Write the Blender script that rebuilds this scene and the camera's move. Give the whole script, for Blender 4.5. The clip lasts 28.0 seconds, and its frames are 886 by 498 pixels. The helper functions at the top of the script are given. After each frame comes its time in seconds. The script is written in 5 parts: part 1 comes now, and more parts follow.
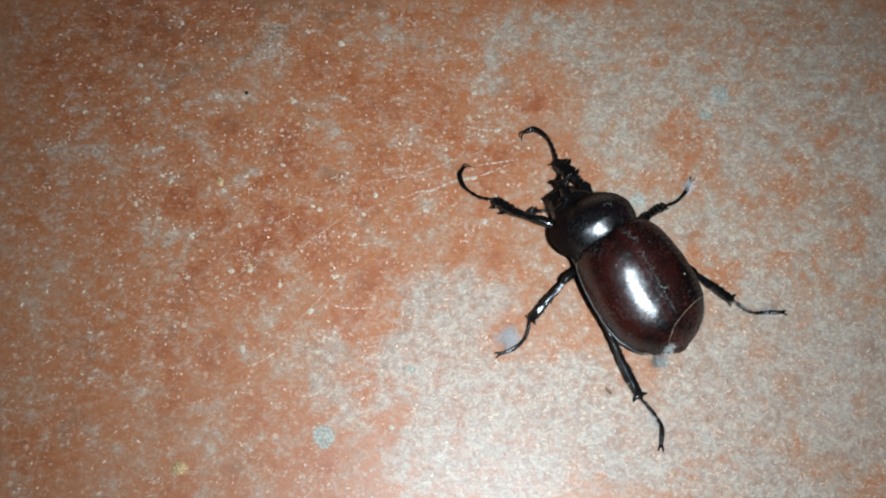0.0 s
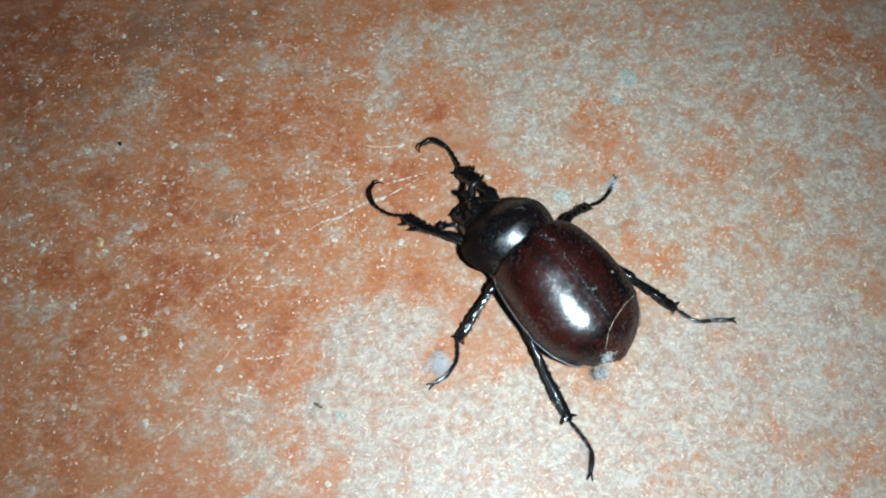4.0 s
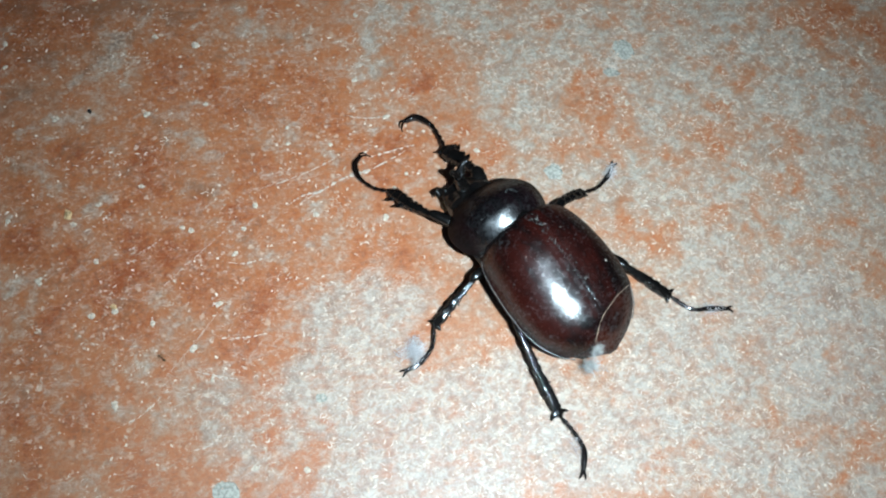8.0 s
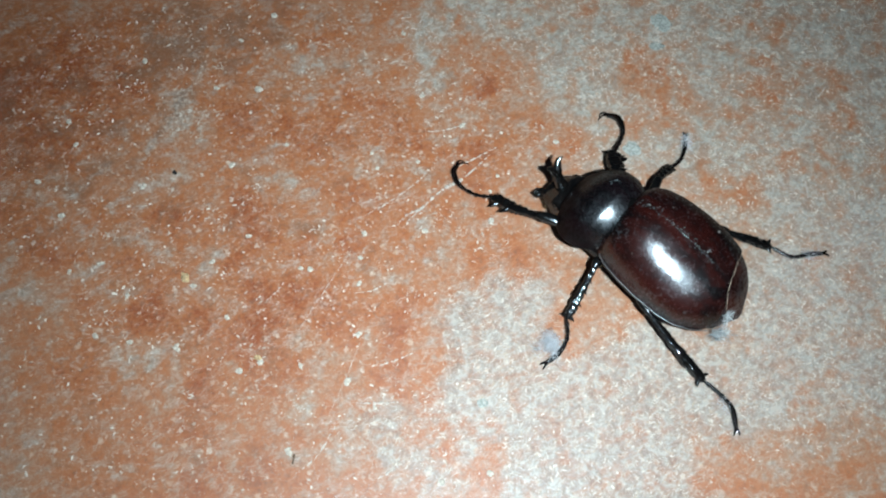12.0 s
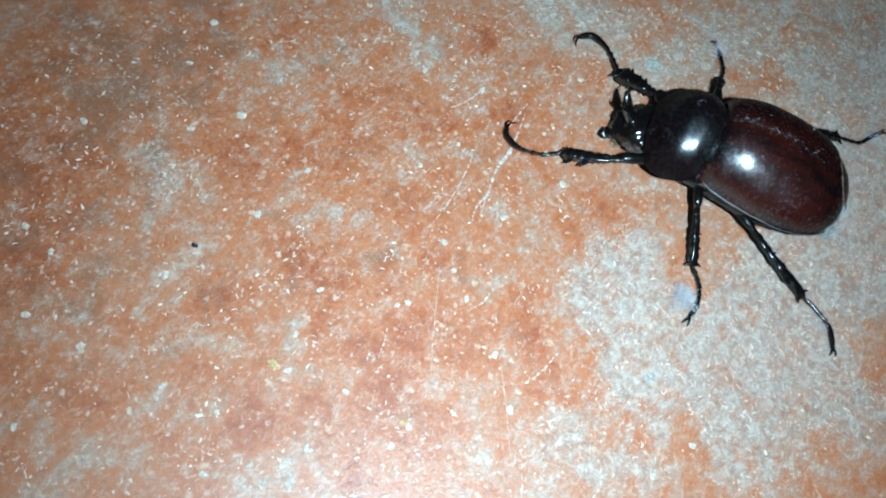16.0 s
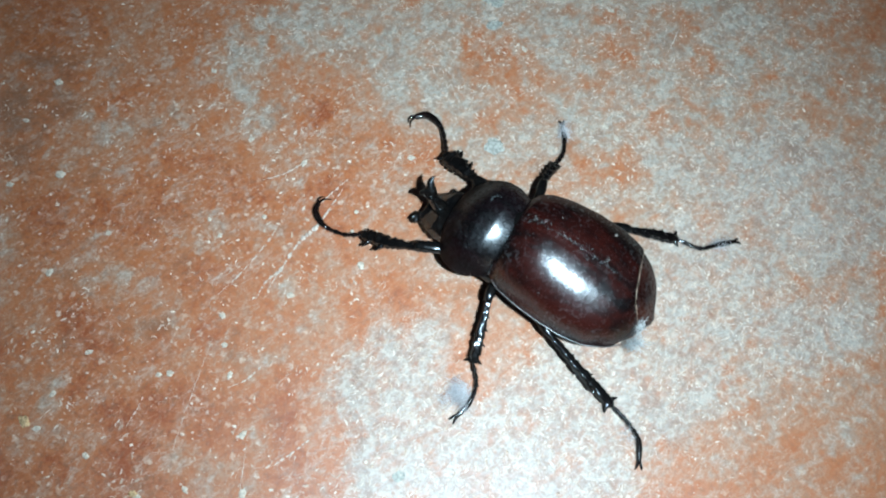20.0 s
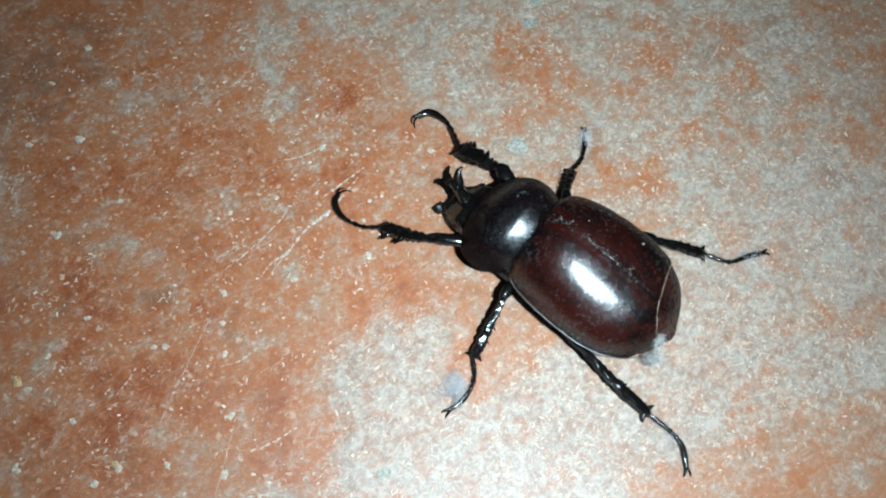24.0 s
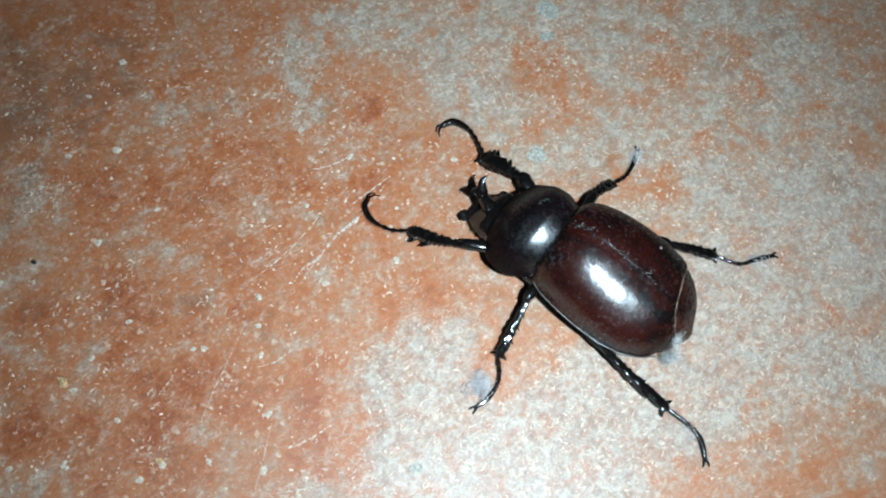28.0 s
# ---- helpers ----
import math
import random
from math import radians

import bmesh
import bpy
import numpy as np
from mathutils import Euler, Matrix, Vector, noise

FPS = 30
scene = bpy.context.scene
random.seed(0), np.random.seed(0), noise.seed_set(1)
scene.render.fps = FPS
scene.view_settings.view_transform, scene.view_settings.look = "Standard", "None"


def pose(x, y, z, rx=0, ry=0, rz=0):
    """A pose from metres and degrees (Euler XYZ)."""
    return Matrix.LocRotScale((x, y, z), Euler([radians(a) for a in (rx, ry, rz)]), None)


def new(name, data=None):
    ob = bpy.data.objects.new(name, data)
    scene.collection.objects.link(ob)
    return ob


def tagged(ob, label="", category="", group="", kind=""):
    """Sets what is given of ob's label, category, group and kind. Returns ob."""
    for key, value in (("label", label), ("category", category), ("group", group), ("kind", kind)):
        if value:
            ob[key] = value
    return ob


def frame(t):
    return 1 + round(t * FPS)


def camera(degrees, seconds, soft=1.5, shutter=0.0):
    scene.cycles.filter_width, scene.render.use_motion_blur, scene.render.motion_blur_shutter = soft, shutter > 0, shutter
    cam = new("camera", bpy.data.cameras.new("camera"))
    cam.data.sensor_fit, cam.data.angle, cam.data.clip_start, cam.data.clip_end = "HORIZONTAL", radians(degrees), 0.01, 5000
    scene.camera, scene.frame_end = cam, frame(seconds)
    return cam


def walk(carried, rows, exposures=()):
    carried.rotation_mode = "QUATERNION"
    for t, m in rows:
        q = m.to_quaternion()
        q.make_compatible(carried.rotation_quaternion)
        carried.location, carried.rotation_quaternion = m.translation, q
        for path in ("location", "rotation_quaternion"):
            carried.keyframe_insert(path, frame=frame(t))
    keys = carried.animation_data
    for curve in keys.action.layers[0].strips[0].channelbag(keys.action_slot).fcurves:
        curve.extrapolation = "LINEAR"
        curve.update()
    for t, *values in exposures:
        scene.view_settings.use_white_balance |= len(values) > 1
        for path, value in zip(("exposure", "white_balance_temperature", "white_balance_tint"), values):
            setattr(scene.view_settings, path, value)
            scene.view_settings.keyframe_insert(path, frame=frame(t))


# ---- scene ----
cam = camera(53.6, 28.0, soft=2.1)
METRES, EYE, TILT, LEAN, TURN = 0.25, 0.157, -67.53, -1.44, 0.0
ROWS = [
    (0.0, 0.0, 0.0, 0.0, 0.0, 0.0, -0.0),
    (0.5, -0.0044, 0.0177, -0.0062, -2.17, 2.75, 4.19),
    (1.0, -0.0072, 0.0467, -0.0249, -3.67, 3.56, 6.06),
    (1.5, 0.0008, 0.062, -0.0314, -3.97, 4.18, 7.62),
    (2.0, -0.0024, 0.0594, -0.04, -4.28, 5.02, 7.91),
    (2.5, 0.0069, 0.0577, -0.04, -3.98, 4.97, 8.38),
    (3.0, 0.0083, 0.0664, -0.045, -4.12, 4.73, 8.55),
    (3.5, 0.0088, 0.0663, -0.0413, -3.96, 4.6, 8.7),
    (5.5, 0.0213, 0.0613, -0.0319, -3.88, 4.41, 8.86),
    (6.0, 0.0204, 0.0684, -0.0404, -3.98, 4.14, 8.76),
    (6.5, 0.0202, 0.0733, -0.0438, -4.18, 4.03, 8.69),
    (7.0, 0.0202, 0.0786, -0.0445, -4.27, 3.56, 8.5),
    (7.5, 0.0163, 0.0844, -0.0391, -4.64, 3.35, 8.24),
    (8.0, 0.0117, 0.0928, -0.0381, -4.99, 3.18, 8.41),
    (8.5, -0.0005, 0.0917, -0.0438, -5.41, 3.49, 8.74),
    (9.0, -0.0068, 0.0883, -0.0466, -5.69, 3.84, 9.09),
    (9.5, -0.0127, 0.0861, -0.048, -5.9, 4.02, 9.43),
    (10.0, -0.0297, 0.0865, -0.0446, -6.45, 4.34, 10.06),
    (10.5, -0.063, 0.0871, -0.035, -7.6, 4.56, 11.57),
    (11.0, -0.0763, 0.0879, -0.0288, -7.83, 4.46, 13.61),
    (11.5, -0.0854, 0.0823, -0.0213, -7.56, 3.38, 15.62),
    (13.5, -0.2551, 0.1599, 0.1042, -27.32, -7.76, 33.53),
    (14.0, -0.2747, 0.2158, 0.129, -31.46, -11.13, 34.69),
    (14.5, -0.2663, 0.2185, 0.1392, -30.3, -10.67, 35.31),
    (15.0, -0.2642, 0.2127, 0.1406, -29.96, -10.76, 35.86),
    (15.5, -0.26, 0.2114, 0.142, -30.19, -11.65, 36.31),
    (16.0, -0.2578, 0.2201, 0.1296, -30.33, -12.31, 36.48),
    (16.5, -0.254, 0.2119, 0.1257, -30.21, -12.49, 37.04),
    (17.0, -0.2446, 0.1957, 0.1305, -30.25, -12.39, 37.36),
    (17.5, -0.2326, 0.1938, 0.1298, -30.88, -12.65, 37.45),
    (18.0, -0.2073, 0.1851, 0.1106, -30.17, -12.73, 37.92),
    (18.5, -0.1668, 0.1648, 0.0928, -28.4, -12.09, 38.27),
    (19.0, -0.137, 0.1326, 0.0908, -25.91, -10.71, 38.34),
    (19.5, -0.0938, 0.1398, 0.0636, -22.5, -8.42, 36.26),
    (20.0, -0.0649, 0.1464, 0.0419, -17.98, -4.91, 32.89),
    (20.5, -0.0504, 0.1271, 0.0409, -15.31, -2.65, 31.35),
    (21.0, -0.037, 0.1309, 0.0368, -14.5, -2.43, 30.45),
    (21.5, -0.0347, 0.1414, 0.0207, -14.5, -2.56, 29.46),
    (23.5, -0.0434, 0.1552, 0.0131, -14.09, -2.45, 28.57),
    (24.0, -0.0462, 0.1552, 0.0235, -14.06, -2.42, 28.23),
    (24.5, -0.0503, 0.1596, 0.02, -13.99, -2.72, 28.03),
    (25.0, -0.054, 0.157, 0.015, -13.84, -2.7, 28.2),
    (25.5, -0.0554, 0.1533, 0.0123, -13.7, -2.69, 28.36),
    (26.0, -0.0555, 0.1549, 0.0108, -13.83, -2.84, 28.45),
    (26.5, -0.0578, 0.1502, 0.0141, -13.74, -2.56, 28.67),
    (27.0, -0.0629, 0.141, 0.0308, -13.71, -1.89, 28.44),
    (27.5, -0.0673, 0.1392, 0.0369, -14.15, -1.94, 28.29),
    (28.0, -0.0676, 0.136, 0.0329, -14.4, -2.23, 28.53),
]
# lens to lamp, in the phone's own axes: right, up, back
LAMP = pose(0.021, -0.002, 0.0, 2, 4.5, 0)


def camera_rows():
    base = pose(0, 0, EYE, TILT, LEAN, TURN)
    return [(t, base @ pose(METRES * x, METRES * y, METRES * z, 90 + pitch, roll, yaw))
            for t, x, y, z, yaw, pitch, roll in ROWS]


walk(cam, camera_rows(), [(0, 0.42, 6450, 14), (1, 0.6, 6200, 8), (3, 0.52, 6100, 7), (6, 0.54, 6050, 7), (8, 0.46, 6000, 7), (9, 0.41, 6000, 7), (11, 0.45, 6050, 7),
                          (14, 0.29, 5380, 0), (19, 0.29, 5420, 0.5), (21, 0.27, 5900, 6), (24, 0.12, 6000, 6), (28, 0.26, 5950, 6)])

# ---- world: night, hardly any light from the sky ----
world = bpy.data.worlds.new("night")
scene.world = world
world.use_nodes = True
world.node_tree.nodes["Background"].inputs["Color"].default_value = (0.55, 0.7, 1.0, 1)
world.node_tree.nodes["Background"].inputs["Strength"].default_value = 0.01

MM = 0.001
rng = random.Random(7)


# ---- materials ----
def material(name):
    mat = bpy.data.materials.new(name)
    mat.use_nodes = True
    return mat, mat.node_tree.nodes, mat.node_tree.links, mat.node_tree.nodes["Principled BSDF"]


def node(nodes, kind, **values):
    made = nodes.new(kind)
    for key, value in values.items():
        if key in made.inputs:
            made.inputs[key].default_value = value
    return made


def maths(nodes, links, op, a, b=None, clamp=False):
    made = nodes.new("ShaderNodeMath")
    made.operation, made.use_clamp = op, clamp
    for n, value in enumerate((a, b)):
        if value is None:
            continue
        if isinstance(value, (int, float)):
            made.inputs[n].default_value = value
        else:
            links.new(value, made.inputs[n])
    return made.outputs[0]


def noise_of(nodes, links, where, scale, detail=3.0, rough=0.55, distortion=0.0):
    made = node(nodes, "ShaderNodeTexNoise", Scale=scale, Detail=detail, Roughness=rough, Distortion=distortion)
    links.new(where, made.inputs["Vector"])
    return made.outputs["Fac"]


def ramp(nodes, links, value, low, high, to_low=0.0, to_high=1.0):
    made = nodes.new("ShaderNodeMapRange")
    made.interpolation_type = "SMOOTHSTEP"
    for key, number in (("From Min", low), ("From Max", high), ("To Min", to_low), ("To Max", to_high)):
        made.inputs[key].default_value = number
    links.new(value, made.inputs["Value"])
    return made.outputs[0]


def blend(nodes, links, fac, a, b):
    made = nodes.new("ShaderNodeMix")
    made.data_type = "RGBA"
    for socket, value in ((made.inputs[0], fac), (made.inputs[6], a), (made.inputs[7], b)):
        if isinstance(value, tuple):
            socket.default_value = (*value, 1)
        elif isinstance(value, float):
            socket.default_value = value
        else:
            links.new(value, socket)
    return made.outputs[2]


def relief(nodes, links, bsdf, height, strength, distance):
    bump = node(nodes, "ShaderNodeBump", Strength=strength, Distance=distance)
    links.new(height, bump.inputs["Height"])
    links.new(bump.outputs["Normal"], bsdf.inputs["Normal"])


# Where the red oxide coat has worn down to grey cement, where it is rubbed to pinkish cream, and where it is
# fresh and thick: x, y, radius in mm, how far.
GREY_A = [(-17.3, 28.7, 1.5, 0.5), (-11.1, 30.7, 1.7, 0.28), (-25.9, 34.2, 1.1, 0.28), (-38.4, 35.1, 1.3, 0.28), (-21.9, 35.3, 1.1, 0.28), (-46.4, 35.3, 1.2, 0.33), (-48.6, 36.8, 1.7, 0.33),
    (-34.6, 37.9, 1.8, 0.39), (-25.7, 39.4, 1.6, 0.33), (-18.9, 40.1, 1.6, 0.33), (-21.6, 42.9, 1.2, 0.28), (-30.1, 43.1, 1.8, 0.28), (-45.7, 43.1, 1.8, 0.22), (-14.7, 43.7, 1.4, 0.22),
    (-32.9, 44.7, 0.9, 0.39), (-26.3, 45.6, 3.7, 0.33), (-40.2, 46.4, 1.8, 0.17), (-17.4, 47.2, 1.4, 0.28), (-49.1, 47.2, 1.2, 0.33), (-44.5, 51.4, 1.4, 0.33), (-20.6, 51.5, 0.9, 0.33),
    (-30, 52.3, 2.1, 0.5), (-9.3, 52.6, 1.2, 0.28), (-29.5, 53.6, 3.7, 0.39)]
GREY_B = [(-37.3, 54.6, 3.5, 0.39), (-21.1, 55.4, 2.0, 0.22), (-38.6, 56.4, 2.2, 0.33), (94.3, 56.9, 4.4, 0.9), (-48.5, 58.9, 2.0, 0.44), (-16.7, 59.1, 1.0, 0.28), (-36.3, 59.7, 1.5, 0.44),
    (-34.3, 60, 3.0, 0.33), (70.7, 60.3, 3.6, 0.7), (-46.3, 60.5, 1.5, 0.33), (85.2, 61.2, 5.9, 0.9), (-24.4, 61.9, 1.2, 0.28), (-44.6, 62.2, 2.3, 0.28), (61, 62.4, 3.6, 0.6),
    (-41.1, 63.7, 2.2, 0.17), (-5.2, 64.2, 2.6, 0.28), (97.3, 64.2, 6.0, 1), (-11.4, 65.1, 1.6, 0.28), (69.3, 66.6, 3.7, 0.6), (-49.4, 67, 2.3, 0.5), (76.6, 67.1, 4.4, 0.6),
    (-44.7, 67.6, 1.0, 0.33), (-51.6, 68.6, 3.4, 0.33), (-35.5, 69.7, 1.2, 0.33)]
GREY_C = [(4.9, 69.8, 3.3, 0.35), (57.5, 69.8, 3.6, 0.4), (88.6, 70.3, 4.6, 0.8), (96.8, 72.4, 6.2, 0.9), (77.7, 72.6, 1.5, 0.6), (0.1, 73.4, 2.2, 0.39), (-15.9, 73.5, 2.7, 0.28),
    (55.8, 74, 3.0, 0.4), (9.4, 74.4, 1.9, 0.4), (82, 74.5, 1.5, 0.6), (-26.5, 76.5, 2.1, 0.22), (40.4, 77, 3.7, 0.5), (-34.6, 77.3, 1.3, 0.39), (-4, 77.8, 1.1, 0.22),
    (-62, 78, 3.3, 0.28), (-14.9, 78.6, 2.2, 0.33), (-49.7, 79.1, 1.6, 0.39), (46.6, 79.4, 2.2, 0.4), (-21.9, 79.6, 2.2, 0.25), (66.1, 80, 3.1, 0.6), (-18, 80.6, 1.9, 0.28),
    (-35.2, 80.7, 2.1, 0.39), (96.3, 81, 4.8, 0.7), (86.2, 82.3, 4.8, 0.7)]
GREY_D = [(-28.2, 82.8, 1.1, 0.33), (-43.3, 83, 1.3, 0.33), (38.4, 83.8, 3.0, 0.5), (103.8, 84.3, 5.8, 0.8), (-64.9, 85.5, 3.3, 0.39), (3.4, 85.8, 2.6, 0.33), (-3.9, 86, 2.0, 0.44),
    (-71.7, 86, 3.1, 0.33), (-54.3, 86.1, 2.3, 0.22), (76.9, 86.2, 4.0, 0.8), (67.3, 86.6, 3.2, 0.6), (-45.3, 86.7, 1.6, 0.28), (87.2, 87.5, 5.7, 0.8), (95.2, 88.2, 5.0, 0.7),
    (59, 88.6, 2.0, 0.6), (11.4, 89.2, 2.1, 0.44), (-47.9, 89.4, 1.6, 0.33), (40.3, 89.4, 4.6, 0.5), (-4.9, 90.2, 2.9, 0.44), (73.2, 91.1, 4.9, 0.6), (-32.6, 91.2, 2.0, 0.33),
    (-18.2, 91.2, 2.9, 0.5), (-49.9, 92, 2.2, 0.44), (-67, 93.2, 3.3, 0.44)]
GREY_E = [(44, 93.3, 3.2, 0.7), (-42.3, 95.7, 1.4, 0.33), (58.7, 95.7, 2.0, 0.7), (106.1, 96, 3.4, 0.7), (-49.5, 96.7, 2.3, 0.39), (37.4, 96.8, 4.0, 0.8), (43.3, 96.9, 4.0, 0.9),
    (84.6, 97.9, 4.2, 0.7), (98.8, 97.9, 4.3, 0.7), (-16.5, 98.8, 1.5, 0.28), (-42.4, 99, 1.4, 0.33), (89.7, 99.1, 4.3, 0.6), (-37.2, 99.5, 2.9, 0.33), (-57.8, 99.5, 2.3, 0.28),
    (56.7, 99.7, 4.9, 0.6), (49.4, 100.6, 4.9, 0.6), (62.3, 100.8, 2.5, 0.9), (73.9, 101.1, 4.2, 0.8), (15.4, 103.3, 2.4, 0.7), (41, 103.5, 4.1, 1), (77, 103.6, 5.1, 0.8),
    (11.8, 103.7, 3.0, 0.63), (56.3, 104.3, 3.3, 0.6), (-60.3, 105.8, 2.3, 0.39)]
GREY_F = [(20.8, 106.2, 2.4, 0.4), (-39.2, 107, 1.8, 0.33), (71, 107.2, 5.2, 0.7), (-32.5, 107.8, 3.6, 0.5), (82.2, 107.8, 6.1, 0.8), (87.1, 108.1, 3.5, 0.7), (32.3, 108.4, 5.0, 0.8),
    (-50.6, 108.5, 2.1, 0.39), (13.2, 109, 3.1, 0.67), (51.5, 109.7, 4.2, 0.5), (38.7, 110.4, 3.3, 1), (-20.1, 110.6, 1.9, 0.33), (1.9, 110.9, 3.1, 0.44), (-4.5, 111.3, 1.9, 0.33),
    (-31.8, 112.1, 2.4, 0.44), (-17.2, 112.2, 1.6, 0.39), (17.6, 114, 5.0, 0.8), (34.4, 115.8, 5.1, 0.8), (-6.7, 116.2, 3.5, 0.44), (-50.2, 116.3, 1.9, 0.33), (-30.3, 116.5, 3.4, 0.39),
    (26.9, 116.7, 5.1, 1), (-46.2, 118.1, 1.6, 0.28), (-25.3, 120.9, 3.2, 0.44)]
GREY_G = [(-8.1, 121.1, 2.0, 0.33), (-52.3, 123.9, 1.2, 0.33), (86, 78, 44, 0.56), (68, 40, 36, 0.5), (74, 112, 36, 0.5), (48, 84, 24, 0.3)]
CREAM_A = [(78.5, 14.7, 4.4, 0.6), (17.7, 15.9, 7.5, 0.7), (67.5, 19.9, 6.1, 0.7), (57.7, 23.2, 7, 0.8), (0.8, 24.2, 7, 0.7), (21, 25.6, 5, 0.9), (42.1, 25.7, 6.1, 0.8),
    (33.5, 27, 6, 0.9), (7.6, 27.7, 5, 0.6), (18.8, 28, 7.7, 0.7), (-0, 28.4, 3.4, 0.6), (82.1, 28.4, 5.6, 0.7), (11.5, 28.8, 4.6, 1), (75.8, 29.4, 5.6, 0.7),
    (25.7, 31.8, 5.2, 0.9), (6.2, 32, 4.6, 1), (48.8, 33.6, 6.4, 0.8), (33.4, 34.2, 5.4, 0.8), (-14.1, 34.4, 4.9, 0.5), (63.4, 35.1, 6.6, 0.7), (0.9, 35.8, 3.5, 0.6),
    (-6.6, 36.4, 2.3, 0.4), (9.8, 36.8, 4.7, 1), (73.9, 37.4, 5.8, 0.7)]
CREAM_B = [(85.8, 37.5, 5.9, 0.8), (14.1, 38, 3.6, 0.9), (19.8, 38.1, 5.4, 0.9), (27.1, 38.8, 5.4, 0.8), (4.2, 39.5, 3.6, 0.7), (-1.2, 39.5, 5.3, 0.7), (55.4, 40.2, 5.7, 0.7),
    (-10.1, 42.3, 2.4, 0.4), (-17.3, 42.7, 4.9, 0.6), (7.7, 43.3, 4.3, 0.9), (-6.5, 43.6, 3, 0.6), (59.9, 45.4, 4.9, 0.6), (71.9, 45.7, 6, 0.7), (82.1, 46.2, 6.1, 0.8),
    (-3.9, 46.4, 3, 0.7), (-0.2, 47.1, 3.7, 0.8), (5.8, 51.3, 5, 1), (-1.4, 53.1, 3.8, 0.8), (65.9, 55, 5.1, 0.5), (14.7, 56.8, 3.9, 0.6), (9, 56.9, 3.9, 0.9),
    (2.2, 57.2, 3.9, 0.8)]
FRESH_A = [(81, 20.8, 2.7, 0.43), (69.7, 25.7, 2.7, 0.31), (60.6, 29.4, 2.7, 0.31), (-29.2, 33.6, 3.3, 0.5), (80.6, 34.4, 2.4, 0.25), (-42.7, 35.8, 3.3, 0.6), (68.3, 38.2, 2.4, 0.25),
    (-45, 40.1, 2.8, 0.6), (-37.4, 43.6, 2.3, 0.7), (-8.5, 43.6, 3.5, 0.6), (61.5, 44.2, 2.4, 0.25), (-47.4, 44.6, 2.3, 0.9), (-44.6, 45.9, 2.9, 0.9), (-26, 47.3, 3.6, 0.5),
    (-13.1, 49.7, 3.1, 0.7), (-15.6, 49.9, 4.2, 0.6), (-44.9, 53.3, 3.6, 0.7), (-28.7, 56.6, 3.7, 0.8), (-34, 56.7, 4.3, 1), (-12, 56.7, 2.5, 0.6), (-42.2, 59.2, 3.1, 0.9),
    (-7.5, 59.4, 3.9, 0.8), (-19.7, 59.8, 2.5, 0.6), (57.7, 60.6, 3.5, 0.5)]
FRESH_B = [(78.2, 61.5, 2.9, 0.25), (53, 63.6, 3.5, 0.5), (68.6, 64.4, 3.6, 0.31), (-14.5, 64.5, 3.3, 0.6), (-34, 64.7, 5.1, 1), (-29.8, 65.4, 3.9, 0.9), (-20.6, 65.4, 3.9, 0.7),
    (-26.7, 68.4, 3.9, 1), (83.5, 68.5, 3, 0.31), (-28.9, 70.4, 4.1, 0.6), (-39.2, 70.7, 3.9, 0.6), (66.8, 72.5, 3, 0.37), (-11.3, 75.1, 2.7, 0.5), (88.2, 75.3, 3.1, 0.43),
    (-47.4, 75.9, 4, 0.8), (12.3, 76.2, 2.8, 0.6), (-18.9, 76.9, 2.7, 0.6), (-31.4, 77.2, 3.4, 0.6), (61.7, 77.3, 3.8, 0.37), (72.2, 78.3, 3.8, 0.56), (-0.5, 79.6, 2.8, 0.5),
    (-56.4, 79.8, 2.9, 0.4), (32.1, 80.6, 3.7, 0.56), (53.4, 80.9, 4.6, 0.56)]
FRESH_C = [(45.6, 81.1, 3.8, 0.5), (77.3, 82.7, 3.2, 0.25), (-6.8, 82.8, 5, 0.6), (64.7, 85.2, 2.4, 0.31), (13.6, 85.6, 5.2, 0.8), (-10.6, 85.7, 3.6, 0.5), (55.3, 85.7, 3.9, 0.5),
    (-28.1, 86.6, 5, 0.8), (-48.2, 87, 3.1, 0.5), (-58, 89.3, 2.9, 0.5), (28.1, 89.4, 3.8, 0.43), (-40.3, 89.9, 3.6, 0.5), (59, 91.2, 4, 0.37), (82.4, 91.2, 4.9, 0.56),
    (112.6, 92.3, 1.3, 1), (54.2, 92.8, 4, 0.5), (4.3, 93.5, 5.3, 0.5), (73.5, 94.7, 2.5, 0.31), (53.6, 96.4, 2.4, 0.37), (21.3, 97.6, 2.7, 1), (113.3, 97.9, 2.6, 1),
    (-12.4, 99.1, 6.1, 0.7), (104.3, 102, 4.4, 0.9), (-0.3, 103.5, 4.7, 0.7)]
FRESH_D = [(-36.5, 104, 3, 0.4), (108.9, 105.4, 2.7, 1), (-22.3, 105.6, 4.6, 0.7), (94.1, 107.2, 3.5, 0.5), (50.3, 108, 2.5, 0.43), (-53.3, 108.6, 3.2, 0.4), (-48.7, 111.7, 3.1, 0.5),
    (-39.3, 116.7, 4, 0.6), (-3.9, 118.7, 3.3, 0.7), (-45, 123.9, 6.5, 0.7), (-62, 118, 9, 0.9), (-48, 123, 8, 0.9), (-72, 106, 9, 0.7), (-58, 130, 10, 0.9)]
# Spots where the coat turns darker and browner, most of them at the far left.
BROWNED = [(-42, 119, 10, 0.7), (-27, 129, 11, 0.7), (-54, 108, 7, 0.5), (-12, 127, 8, 0.5), (-60, 96, 6, 0.3), (-62, 124, 12, 0.7), (-17, 79, 4, 0.35), (-28, 88, 5, 0.3)]


